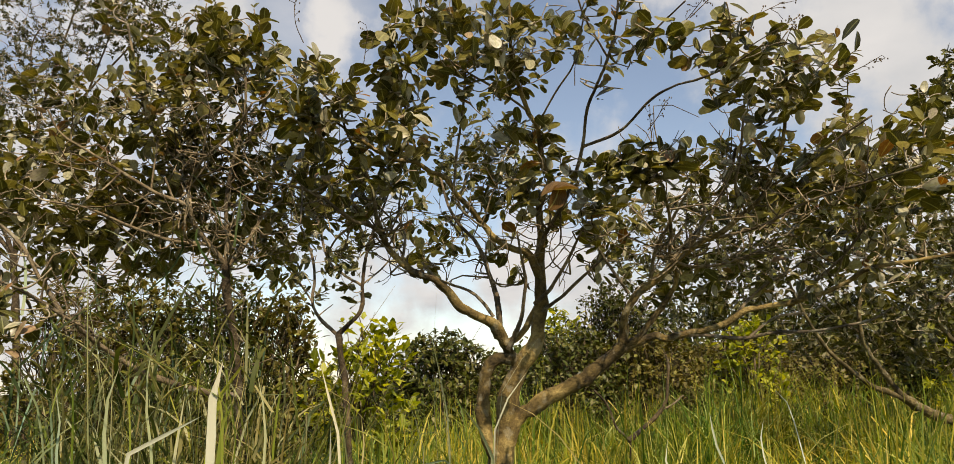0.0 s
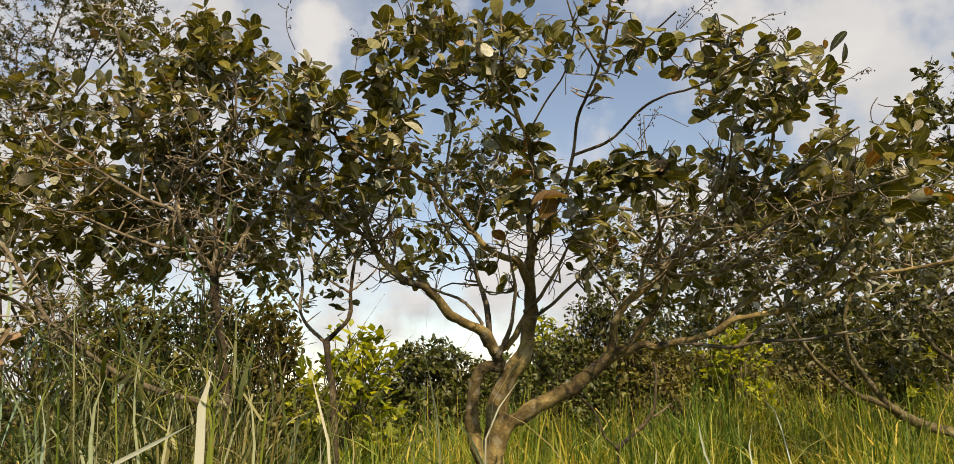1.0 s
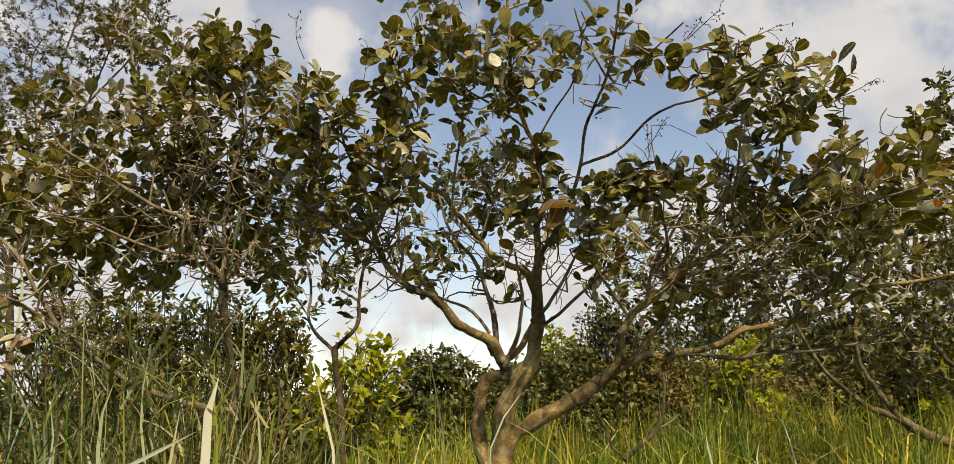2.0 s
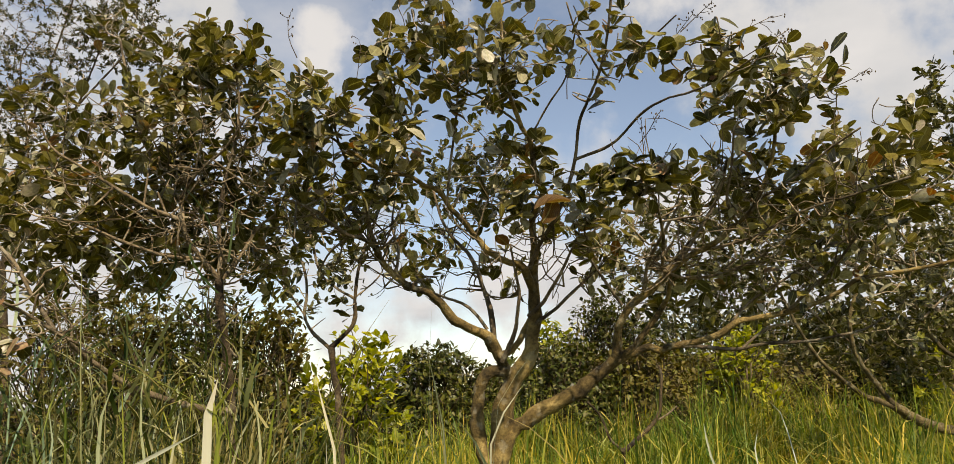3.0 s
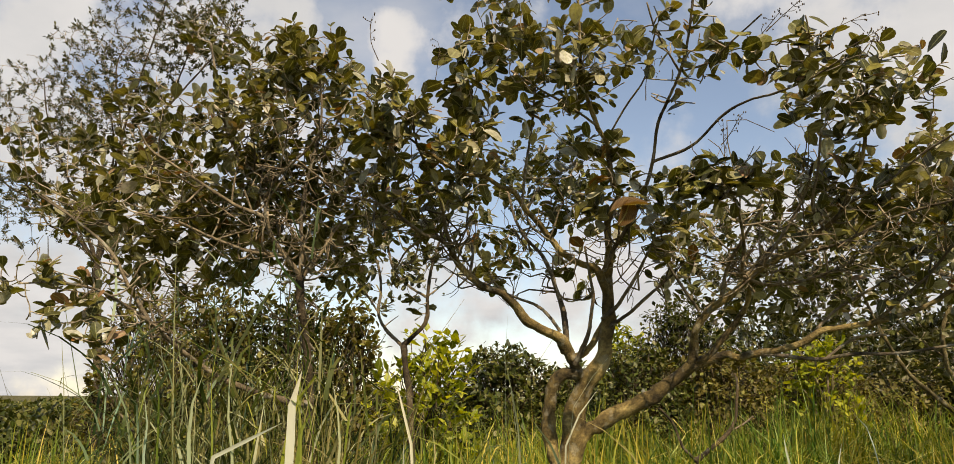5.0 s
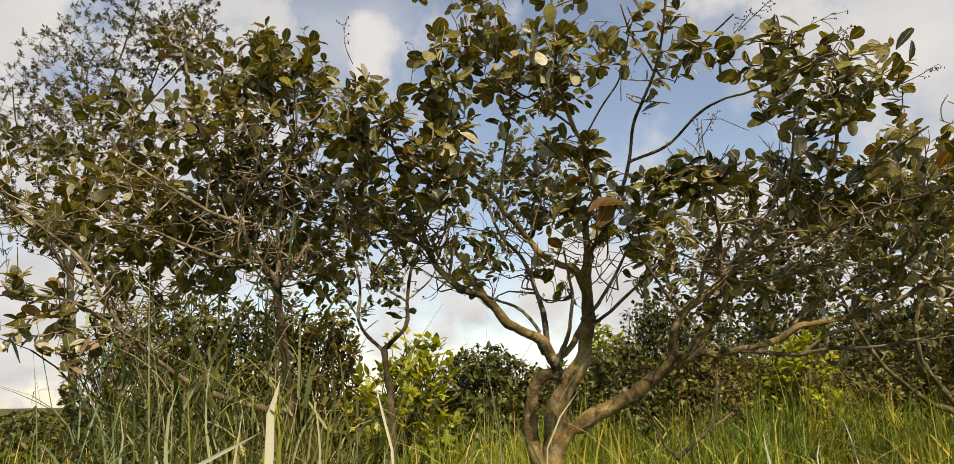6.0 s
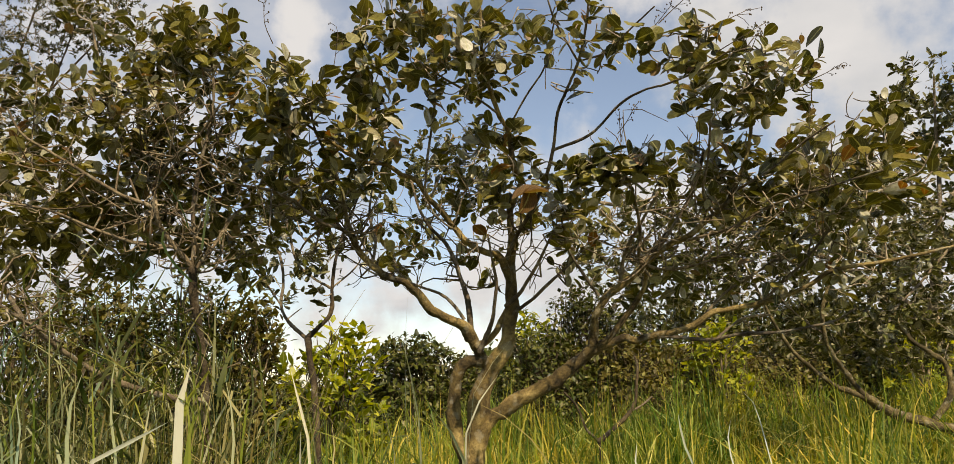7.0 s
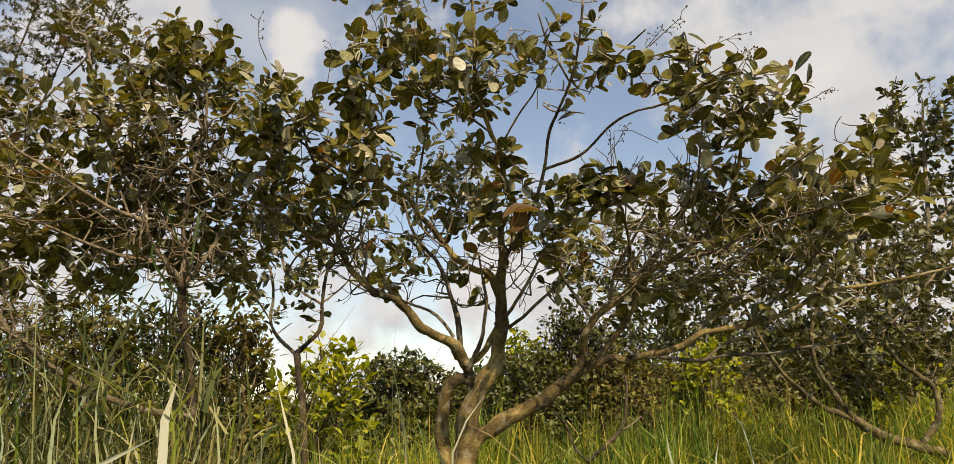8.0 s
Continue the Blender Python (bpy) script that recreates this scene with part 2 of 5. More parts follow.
GRASS = grass_material("field_grass", ((0.0, (0.035, 0.095, 0.008)), (0.36, (0.104, 0.174, 0.009)), (0.62, (0.249, 0.255, 0.014)), (0.84, (0.406, 0.348, 0.048)), (0.97, (0.580, 0.522, 0.160))), 0.42)
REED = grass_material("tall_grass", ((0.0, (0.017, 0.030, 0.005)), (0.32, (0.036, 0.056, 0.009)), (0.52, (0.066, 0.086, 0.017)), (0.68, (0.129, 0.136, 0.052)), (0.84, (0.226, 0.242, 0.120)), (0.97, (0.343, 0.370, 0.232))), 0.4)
STRAW = grass_material("straw_blade", ((0.0, (0.350, 0.398, 0.310)), (0.5, (0.442, 0.495, 0.430)), (1.0, (0.304, 0.369, 0.260))), 0.3, (0.50, 0.50, 0.40), 0.5, (1.0, 1.05, 0.85))
PALE = grass_material("pale_blade", ((0.0, (0.163, 0.237, 0.123)), (0.6, (0.258, 0.332, 0.209)), (1.0, (0.344, 0.389, 0.275))), 0.35, (0.38, 0.38, 0.26), 0.6, (1.0, 1.1, 0.75))
GREENBLADE = grass_material("green_blade", ((0.0, (0.075, 0.16, 0.012)), (1.0, (0.15, 0.23, 0.02))), 0.45)


def soil():
    m, nt, b = shader("soil", 0.95, 0.2)
    L = nt.links.new
    tc = nt.nodes.new("ShaderNodeTexCoord")
    big, small = noise_node(nt, 0.35, 6.0, tc.outputs["Object"]), noise_node(nt, 14.0, 6.0, tc.outputs["Object"])
    r = ramp_node(nt, ((0.35, (0.045, 0.042, 0.018)), (0.55, (0.090, 0.085, 0.028)), (0.7, (0.12, 0.105, 0.04))))
    L(big.outputs["Fac"], r.inputs[0])
    r2 = ramp_node(nt, ((0.3, (0.5, 0.48, 0.45)), (0.7, (1.25, 1.2, 1.1))))
    L(small.outputs["Fac"], r2.inputs[0])
    L(mix_node(nt, "MULTIPLY", 1.0, r.outputs[0], r2.outputs[0]), b.inputs["Base Color"])
    bump = nt.nodes.new("ShaderNodeBump")
    bump.inputs["Distance"].default_value = 0.05
    L(small.outputs["Fac"], bump.inputs["Height"]); L(bump.outputs[0], b.inputs["Normal"])
    return m


SOIL = soil()


# ---- mesh building ----
def quads_mesh(name, V, Q, UV, material, smooth=True):
    """A mesh of quads from arrays: corners, faces, and one uv for each corner."""
    me = bpy.data.meshes.new(name)
    V, Q = np.asarray(V, np.float32), np.asarray(Q, np.int32)
    me.vertices.add(len(V)); me.vertices.foreach_set("co", V.ravel())
    me.loops.add(Q.size); me.loops.foreach_set("vertex_index", Q.ravel())
    me.polygons.add(len(Q)); me.polygons.foreach_set("loop_start", np.arange(0, Q.size, 4, dtype=np.int32))
    if UV is not None:
        lay = me.uv_layers.new(name="UVMap")
        lay.data.foreach_set("uv", np.asarray(UV, np.float32)[Q.ravel()].ravel())
    me.update(calc_edges=True)
    me.validate()
    if smooth:
        me.polygons.foreach_set("use_smooth", np.ones(len(me.polygons), bool))
    me.materials.append(material)
    return me


def thing(name, base, label, category, group="", kind=""):
    ob = new(name)
    ob.matrix_basis = Matrix.Translation(base)
    return tagged(ob, label, category, group, kind)


def part(name, me, parent, base, label="", kind=""):
    """Links a mesh made in world places under a thing whose base is given."""
    ob = new(name, me)
    ob.parent = parent
    ob.matrix_parent_inverse = Matrix.Translation(-Vector(base))
    return tagged(ob, label, kind=kind)


def smooth_line(P, n):
    """n places along a smooth curve through P."""
    P = np.asarray(P, float)
    if len(P) == 2:
        return P[0] + (P[1] - P[0]) * np.linspace(0, 1, n)[:, None]
    seg = np.linalg.norm(np.diff(P, axis=0), axis=1)
    s = np.concatenate([[0], np.cumsum(seg)])
    ext = np.vstack([2 * P[0] - P[1], P, 2 * P[-1] - P[-2]])
    out = []
    for u in np.linspace(0, s[-1], n):
        i = min(int(np.searchsorted(s, u, side="right")) - 1, len(P) - 2)
        f = (u - s[i]) / max(s[i + 1] - s[i], 1e-9)
        a, b, c, d = ext[i:i + 4]
        out.append(0.5 * (2 * b + (c - a) * f + (2 * a - 5 * b + 4 * c - d) * f * f + (3 * b - a - 3 * c + d) * f ** 3))
    return np.array(out)


def tube(C, R, sides=8, knobs=0.0, seed=0):
    """A closed bent tube round the line C with radii R: corners, quads, uv."""
    C, R = np.asarray(C, float), np.asarray(R, float)
    n = len(C)
    T = np.gradient(C, axis=0)
    T /= np.linalg.norm(T, axis=1, keepdims=True) + 1e-12
    a = np.cross(T[0], (0.31, 0.87, 0.38)); a /= np.linalg.norm(a)
    ang = np.linspace(0, 2 * math.pi, sides, endpoint=False)
    V = np.empty((n, sides, 3))
    rng = np.random.RandomState(seed)
    ph = rng.rand(6) * 6.28
    for i in range(n):
        a = a - T[i] * (a @ T[i]); a /= np.linalg.norm(a) + 1e-12
        b = np.cross(T[i], a)
        r = R[i] * np.ones(sides)
        if knobs:
            s = i * 0.55
            r = r * (1 + knobs * (0.6 * np.sin(2 * ang + ph[0] + s * 0.7) + 0.5 * np.sin(3 * ang + ph[1] - s) + 0.8 * math.sin(s * 1.3 + ph[2]) * np.cos(ang + ph[3] + s * 0.4)))
        V[i] = C[i] + r[:, None] * (np.cos(ang)[:, None] * a + np.sin(ang)[:, None] * b)
    idx = np.arange(n * sides).reshape(n, sides)
    nx = np.roll(idx, -1, axis=1)
    Q = np.stack([idx[:-1], nx[:-1], nx[1:], idx[1:]], -1).reshape(-1, 4)
    return V.reshape(-1, 3), Q, idx[-1]


def tube_mesh(name, tubes, material):
    Vs, Qs, o = [], [], 0
    for V, Q, end in tubes:
        Vs.append(V); Qs.append(Q + o)
        k = len(end)
        if k % 2 == 0:                       # close the end with quads
            e = end + o
            Qs.append(np.array([[e[i], e[i + 1], e[k - 2 - i], e[k - 1 - i]] for i in range(k // 2 - 1)]))
        o += len(V)
    V, Q = np.vstack(Vs), np.vstack(Qs)
    return quads_mesh(name, V, Q, None, material)


def leaf_shape(rows, width, fold, bend, twist=0.0, blunt=0.8):
    """A rounded leaf one long on y, folded along its midrib and bent down."""
    v = 0.5 - 0.5 * np.cos(np.linspace(0, math.pi, rows))
    tail = np.sin(0.5 * math.pi * np.clip(v / 0.56, 0.03, 1)) ** blunt
    head = np.sqrt(np.clip(1 - ((v - 0.56) / 0.46) ** 2, 0.03, 1))
    w = width * np.where(v < 0.56, tail, head)
    V, UV = [], []
    for vi, wi in zip(v, w):
        for u in (-1, 0, 1):
            x, z = u * wi, abs(u) * wi * fold - bend * vi * vi
            tw = twist * vi
            V.append((x * math.cos(tw) - z * math.sin(tw), vi + 0.06, z * math.cos(tw) + x * math.sin(tw)))
            UV.append((0.5 + 0.5 * u, vi))
    Q = [(3 * r + c, 3 * r + c + 1, 3 * r + c + 4, 3 * r + c + 3) for r in range(rows - 1) for c in (0, 1)]
    return np.array(V), np.array(Q), np.array(UV)


def leaf_set(rows):
    return [leaf_shape(rows, w, f, b, t) for w, f, b, t in ((0.31, 0.22, 0.10, 0.2), (0.36, 0.12, 0.20, -0.25), (0.28, 0.35, 0.05, 0.1), (0.34, 0.2, -0.10, 0.35), (0.31, 0.25, 0.30, -0.1))]


FULL, MIDDLE, PLAIN = leaf_set(6), leaf_set(4), leaf_set(3)
NARROW = [leaf_shape(3, w, 0.2, b) for w, b in ((0.20, 0.1), (0.16, 0.2), (0.24, 0.0))]


def unit(a):
    return a / (np.linalg.norm(a, axis=-1, keepdims=True) + 1e-12)


def leaf_frames(tips, dirs, rng, count, size, spread=(0.5, 1.45), droop=0.12, jitter=0.03, flat=0.5):
    """Rosettes of leaves round the ends of twigs: place, way, upper side, length."""
    n = len(tips)
    per = np.maximum(1, rng.poisson(count, n))
    k = np.repeat(np.arange(n), per)
    m = len(k)
    d = unit(dirs[k] + rng.normal(0, 0.12, (m, 3)))
    a = unit(np.cross(d, rng.normal(0, 1, (m, 3))))
    e = rng.uniform(*spread, m)[:, None]
    way = np.cos(e) * d + np.sin(e) * a
    way[:, 2] -= droop * rng.rand(m)
    way = unit(way)
    up = d + np.array((0, 0, flat)) + rng.normal(0, 0.30, (m, 3))
    up = unit(up - way * np.sum(up * way, 1, keepdims=True))
    back = rng.rand(m)[:, None] ** 1.4
    P = tips[k] - dirs[k] * back * min(0.2 * size / 0.12, 0.3) + rng.normal(0, jitter * 0.3, (m, 3))
    s = size * np.clip(rng.normal(1, 0.27, m), 0.4, 1.6)
    return P, way, up, s


def leaves_mesh(name, P, way, up, s, shapes, material, rng):
    side = np.cross(way, up)
    kind = rng.randint(0, len(shapes), len(P))
    Vs, Qs, Us, o = [], [], [], 0
    for k, (v, q, uv) in enumerate(shapes):
        j = np.where(kind == k)[0]
        if not len(j):
            continue
        V = P[j, None, :] + s[j, None, None] * (v[None, :, 0:1] * side[j, None, :] + v[None, :, 1:2] * way[j, None, :] + v[None, :, 2:3] * up[j, None, :])
        Vs.append(V.reshape(-1, 3)); Us.append(np.tile(uv, (len(j), 1)))
        Qs.append((q[None] + (np.arange(len(j)) * len(v))[:, None, None] + o).reshape(-1, 4))
        o += len(j) * len(v)
    return quads_mesh(name, np.vstack(Vs), np.vstack(Qs), np.vstack(Us), material)


SHARED = {}


def shared_leaves(material):
    if material.name not in SHARED:
        SHARED[material.name] = [quads_mesh("leaf", v, q, uv, material) for v, q, uv in FULL]
    return SHARED[material.name]


def single_leaves(tree, base, P, way, up, s, material, rng):
    """Leaves as parts of their own, on shared meshes."""
    meshes = shared_leaves(material)
    side = np.cross(way, up)
    B = Matrix.Translation(-Vector(base))
    for i in range(len(P)):
        ob = new("leaf", meshes[rng.randint(len(meshes))])
        ob.parent = tree
        M = Matrix(((*(side[i] * s[i]), 0), (*(way[i] * s[i]), 0), (*(up[i] * s[i]), 0), (0, 0, 0, 1))).transposed()
        M.translation = Vector(P[i]) - Vector(base)
        ob.matrix_basis = M


class Tree:
    """Limbs first, then twigs that grow towards the crown's tips, then leaves."""

    def __init__(self, name, base, label, bark, seed, category="tree", group=""):
        self.base, self.bark, self.rng = base, bark, np.random.RandomState(seed)
        self.ob = thing(name, base, label, category, group)
        self.nodes, self.count = [], 0

    def grow(self, crown, leaf, count, material, shapes, parts=0, bare=0.2, spread=(0.5, 1.45), twig=0.0036, more=1.0, droop=0.12, flat=0.8, twig_parts=0):
        rng = self.rng
        tips = []
        for x, y, z, rx, ry, rz, n in crown:
            n = int(n * more)
            q = unit(rng.normal(0, 1, (n, 3))) * (rng.rand(n, 1) ** 0.36) * 1.04
            tips.append(q * (rx, ry, rz) + (x, y, z))
        tips = np.vstack(tips)
        nodes = np.array([p for p, r in self.nodes]); rad = np.array([r for p, r in self.nodes])
        thin = rad < 0.034
        nodes, rad = nodes[thin], rad[thin]
        order = np.argsort([np.min(np.sum((nodes - t) ** 2, 1)) for t in tips])
        tubes, ends, ways = [], [], []
        for k in order:
            t = tips[k]
            d = nodes - t
            dist = np.sqrt(np.sum(d * d, 1))
            cost = dist + 0.55 * np.maximum(0, d[:, 2]) + np.where(dist < 0.05, 0.2, 0)
            j = int(np.argmin(cost))
            a, L = nodes[j], dist[j]
            bow = rng.normal(0, 0.07, 3) * L
            bow[2] -= 0.10 * L * rng.rand()
            C = smooth_line([a, a + (t - a) * 0.35 + bow, a + (t - a) * 0.7 + bow * 0.8 + rng.normal(0, 0.03, 3) * L, t], 7)
            r0 = min(rad[j] * 0.8, twig + 0.0080 * L + 0.001)
            R = np.linspace(r0, twig * 0.75, 7)
            tubes.append(tube(C, R, 4))
            nodes = np.vstack([nodes, C[2:6]]); rad = np.concatenate([rad, R[2:6]])
            ends.append(t); ways.append(C[-1] - C[-3])
            if L > 0.22:                                  # a side shoot
                m = C[4]; w = unit(C[5] - C[3] + rng.normal(0, 0.9, 3) * np.linalg.norm(C[5] - C[3]))
                q = m + w * L * rng.uniform(0.2, 0.4)
                tubes.append(tube(smooth_line([m, (m + q) / 2 + rng.normal(0, 0.012, 3), q], 4), np.linspace(R[4] * 0.8, twig * 0.6, 4), 4))
                ends.append(q); ways.append(q - m)
        tubes.sort(key=lambda q: q[0][0][1])
        for q in tubes[:twig_parts]:
            part("twig", tube_mesh("twig", [q], TWIG), self.ob, self.base)
        part("twig_mass", tube_mesh("twig_mass", tubes[twig_parts:], TWIG), self.ob, self.base, "thin bare grey-brown twigs", "stuff")
        ends, ways = np.array(ends), unit(np.array(ways))
        ways = unit(ways + np.array((0, 0, 0.35)))
        keep = rng.rand(len(ends)) > bare
        P, way, up, s = leaf_frames(ends[keep], ways[keep], rng, count, leaf, spread, droop, flat=flat)
        near = np.argsort(P[:, 1])
        if parts:
            one, rest = near[:parts], near[parts:]
            single_leaves(self.ob, self.base, P[one], way[one], up[one], s[one], material, rng)
        else:
            rest = near
        if len(rest):
            part("foliage", leaves_mesh("foliage", P[rest], way[rest], up[rest], s[rest], shapes, material, rng), self.ob, self.base, "leathery olive-green leaves in rosettes" if parts else "", "stuff")
        return ends, ways


def limb(tree, r0, r1, *points, power=0.7):
    """A tapered, gnarled limb through the points; the first one of a tree is its trunk."""
    P = np.array(points)
    long = float(np.sum(np.linalg.norm(np.diff(P, axis=0), axis=1)))
    n = max(6, int(long / max(0.022, 0.7 * r0)))
    C = smooth_line(P, n)
    u = np.linspace(0, 1, n)
    R = r0 + (r1 - r0) * u ** power
    wob = tree.rng.normal(0, 1, (n, 3)) * R[:, None] * 0.07
    C[1:-1] += wob[1:-1]
    R = R * (1 + 0.06 * np.sin(u * long * 23 + tree.count) + tree.rng.normal(0, 0.025, n))
    first = tree.count == 0
    if first:
        R[:3] *= (1.35, 1.2, 1.08)
    me = tube_mesh("trunk" if first else "limb", [tube(C, R, 12 if r0 > 0.015 else 8, 0.10 if r0 > 0.02 else 0.04, tree.count)], tree.bark if r0 > 0.019 else GREYBARK)
    part("trunk" if first else "limb", me, tree.ob, tree.base)
    tree.nodes += [(c, r) for c, r in zip(C, R)]
    tree.count += 1


def bare_sprays(tree, n, lo, hi, seed):
    """Thin leafless shoots that curve up and out from the limbs, forked once or twice."""
    r = np.random.RandomState(seed)
    spots = [(p, q) for p, q in tree.nodes if lo < p[2] < hi and 0.003 < q < 0.032]
    tubes = []
    for _ in range(n):
        p, q = spots[r.randint(len(spots))]
        way = unit(np.array((r.normal(0, 0.7), r.normal(0, 0.6), r.uniform(-0.25, 1.0))))
        long = r.uniform(0.10, 0.36)
        bow = r.normal(0, 0.16, (3, 3)) * long
        bow[:, 2] += np.array((-0.10, -0.06, 0.10)) * long
        C = smooth_line([p, p + way * long * 0.33 + bow[0], p + way * long * 0.68 + bow[1], p + way * long + bow[2]], 8)
        R = np.linspace(min(q * 0.7, 0.0055), 0.0015, 8)
        tubes.append(tube(C, R, 5))
        for k in (3, 4, 5, 6)[:r.randint(1, 5)]:
            w = unit(C[k] - C[k - 1] + r.normal(0, 0.75, 3) * np.linalg.norm(C[k] - C[k - 1]))
            e = C[k] + w * long * r.uniform(0.15, 0.5)
            tubes.append(tube(smooth_line([C[k], (C[k] + e) / 2 + r.normal(0, 0.012, 3), e], 5), np.linspace(R[k] * 0.75, 0.0013, 5), 4))
    part("twig_mass", tube_mesh("twig_mass", tubes, GREYBARK), tree.ob, tree.base, "thin forked leafless grey-brown shoots", "stuff")


def ground_z(x, y):
    # a gentle rise ahead, none towards the open plain
    k = np.clip((x + 3.0) / 4.0, 0, 1)
    rise = 0.085 * (np.clip(y, 4.0, 15.0) - 4.0) * k * k * (3 - 2 * k)
    return 0.04 * np.sin(0.31 * x + 1.0) * np.cos(0.27 * y) + rise


def bush(name, x, y, half, top, leaf, n, count, material, label, seed, shapes=None, bark=None, deep=None):
    """A dense bush: stems that fan from the ground, twigs and a ragged leafy dome."""
    n = int(n * 2.5)
    half *= 1.15
    rng = np.random.RandomState(seed)
    floor = float(ground_z(x, y))
    base = (x, y, floor)
    ob = thing(name, base, label, "bush", "bushes round the grass field")
    deep = deep or half
    az, u = rng.rand(n) * 6.283, rng.rand(n)
    el = rng.rand(n)
    rr = 0.45 + 0.55 * rng.rand(n) ** 0.6
    lump = 1 + 0.10 * np.sin(3 * az + seed) + 0.07 * np.sin(5 * az + el * 6 + seed * 2.1)
    s = el ** 0.65
    c = np.sqrt(1 - s ** 3 * 0.95)
    tips = np.stack([x + half * rr * lump * c * np.cos(az), y + deep * rr * lump * c * np.sin(az), floor + (top - floor) * s * (0.5 + 0.5 * rr) * (0.9 + 0.1 * lump)], 1)
    hub = np.array((x, y, floor + 0.1 + 0.25 * (top - floor)))
    tubes = []
    for k in range(0, n, 2):
        t = tips[k]
        st = hub + (t - hub) * rng.uniform(0.45, 0.8) + rng.normal(0, 0.08, 3)
        tubes.append(tube(smooth_line([st, st + (t - st) * 0.5 + rng.normal(0, 0.06, 3), t], 3), np.linspace(0.009, 0.004, 3), 4))
    for k in range(7):
        a = rng.rand() * 6.283
        q = hub + np.array((math.cos(a) * half * 0.5, math.sin(a) * half * 0.5, top * rng.uniform(0.1, 0.45)))
        one = tube(smooth_line([(x + 0.1 * math.cos(a), y + 0.1 * math.sin(a), floor - 0.05), hub * 0.7 + q * 0.3 + rng.normal(0, 0.05, 3), q], 8), np.linspace(0.035, 0.012, 8), 6)
        part("stem", tube_mesh("stem", [one], bark or GREYBARK), ob, base)
    part("twig_mass", tube_mesh("twig_mass", tubes, bark or DARKBARK), ob, base, "", "stuff")
    out = unit(tips - hub) + np.array((0, 0, 0.45))
    P, way, up, sz = leaf_frames(tips, unit(out), rng, count, leaf, (0.4, 1.5), 0.15, 0.1)
    part("foliage", leaves_mesh("foliage", P, way, up, sz, shapes or PLAIN, material, rng), ob, base, "", "stuff")
    return ob


def blades(P, height, width, lean, rng, rows=5, curl=1.0):
    """Blades of grass as bent, tapering strips: corners, quads, uv."""
    n = len(P)
    az = rng.rand(n) * 6.283
    out = np.stack([np.cos(az), np.sin(az), np.zeros(n)], 1)
    turn = az + math.pi / 2 + rng.normal(0, 0.7, n)
    side = np.stack([np.cos(turn), np.sin(turn), np.zeros(n)], 1)
    v = np.linspace(0, 1, rows)
    V = np.empty((n, rows, 2, 3))
    bendy = lean * np.abs(rng.normal(0.5, 0.5, n)) * height
    for i, t in enumerate(v):
        w = width * (1 - t ** 3.5) * 0.5 + 0.0005
        c = P + out * (bendy * t ** (1.6 + curl))[:, None]
        c[:, 2] += height * t - bendy * 0.45 * t ** 4
        V[:, i, 0], V[:, i, 1] = c - side * w[:, None], c + side * w[:, None]
    base = (np.arange(n) * rows * 2)[:, None, None]
    q = np.array([[2 * i, 2 * i + 1, 2 * i + 3, 2 * i + 2] for i in range(rows - 1)])
    uv = np.tile(np.array([(u, t) for t in v for u in (0, 1)]), (n, 1))
    return V.reshape(-1, 3), (q[None] + base).reshape(-1, 4), uv


def grass_patch(n, y0, y1, half_angle, rng, x_shift=0.0):
    """Places on the ground in a fan ahead of the walk."""
    y = np.sqrt(rng.uniform(y0 * y0, y1 * y1, n))
    a = rng.uniform(-half_angle, half_angle, n) + x_shift
    x = y * np.tan(a)
    # tufts
    k = rng.randint(0, max(1, n // 14), n)
    cx, cy = rng.normal(0, 0.10, (2, n))
    tx, ty = x[k] + cx * (0.5 + y[k] * 0.08), y[k] + cy * (0.5 + y[k] * 0.08)
    return np.stack([tx, ty, ground_z(tx, ty) - 0.02], 1)


# ---- ground ----
def make_ground():
    lines = np.concatenate([-np.geomspace(2500, 18, 26), np.linspace(-16, 16, 65), np.geomspace(18, 2500, 26)])
    X, Y = np.meshgrid(lines, lines)
    Z = ground_z(X, Y)
    n = len(lines)
    V = np.stack([X, Y, Z], -1).reshape(-1, 3)
    i = np.arange(n * n).reshape(n, n)
    Q = np.stack([i[:-1, :-1], i[:-1, 1:], i[1:, 1:], i[1:, :-1]], -1).reshape(-1, 4)
    tagged(new("ground", quads_mesh("ground", V, Q, None, SOIL)), "dry brown soil under tall savanna grass", "ground", kind="structure")


make_ground()

# ---- the central tree ----
centre = Tree("cashew_tree", (-0.04, 3.80, 0.0), "low branching tree with ochre bark and leathery olive leaves", BARK, 11)
limb(centre, 0.076, 0.019, (0.05, 3.83, -0.05), (0.07, 3.83, 0.55), (0.11, 3.82, 1.05), (0.13, 3.81, 1.24), (0.15, 3.80, 1.36), (0.18, 3.78, 1.48), (0.22, 3.76, 1.58), (0.28, 3.73, 1.66), (0.31, 3.71, 1.73), (0.32, 3.69, 1.82), (0.33, 3.67, 1.93), (0.33, 3.65, 2.07), (0.34, 3.62, 2.22), power=1.9)
limb(centre, 0.037, 0.030, (0.11, 3.81, 1.06), (0.05, 3.78, 1.24), (0.03, 3.77, 1.36), (0.03, 3.77, 1.46), (0.05, 3.76, 1.55), (0.08, 3.75, 1.61), (0.14, 3.75, 1.63), (0.19, 3.75, 1.62))
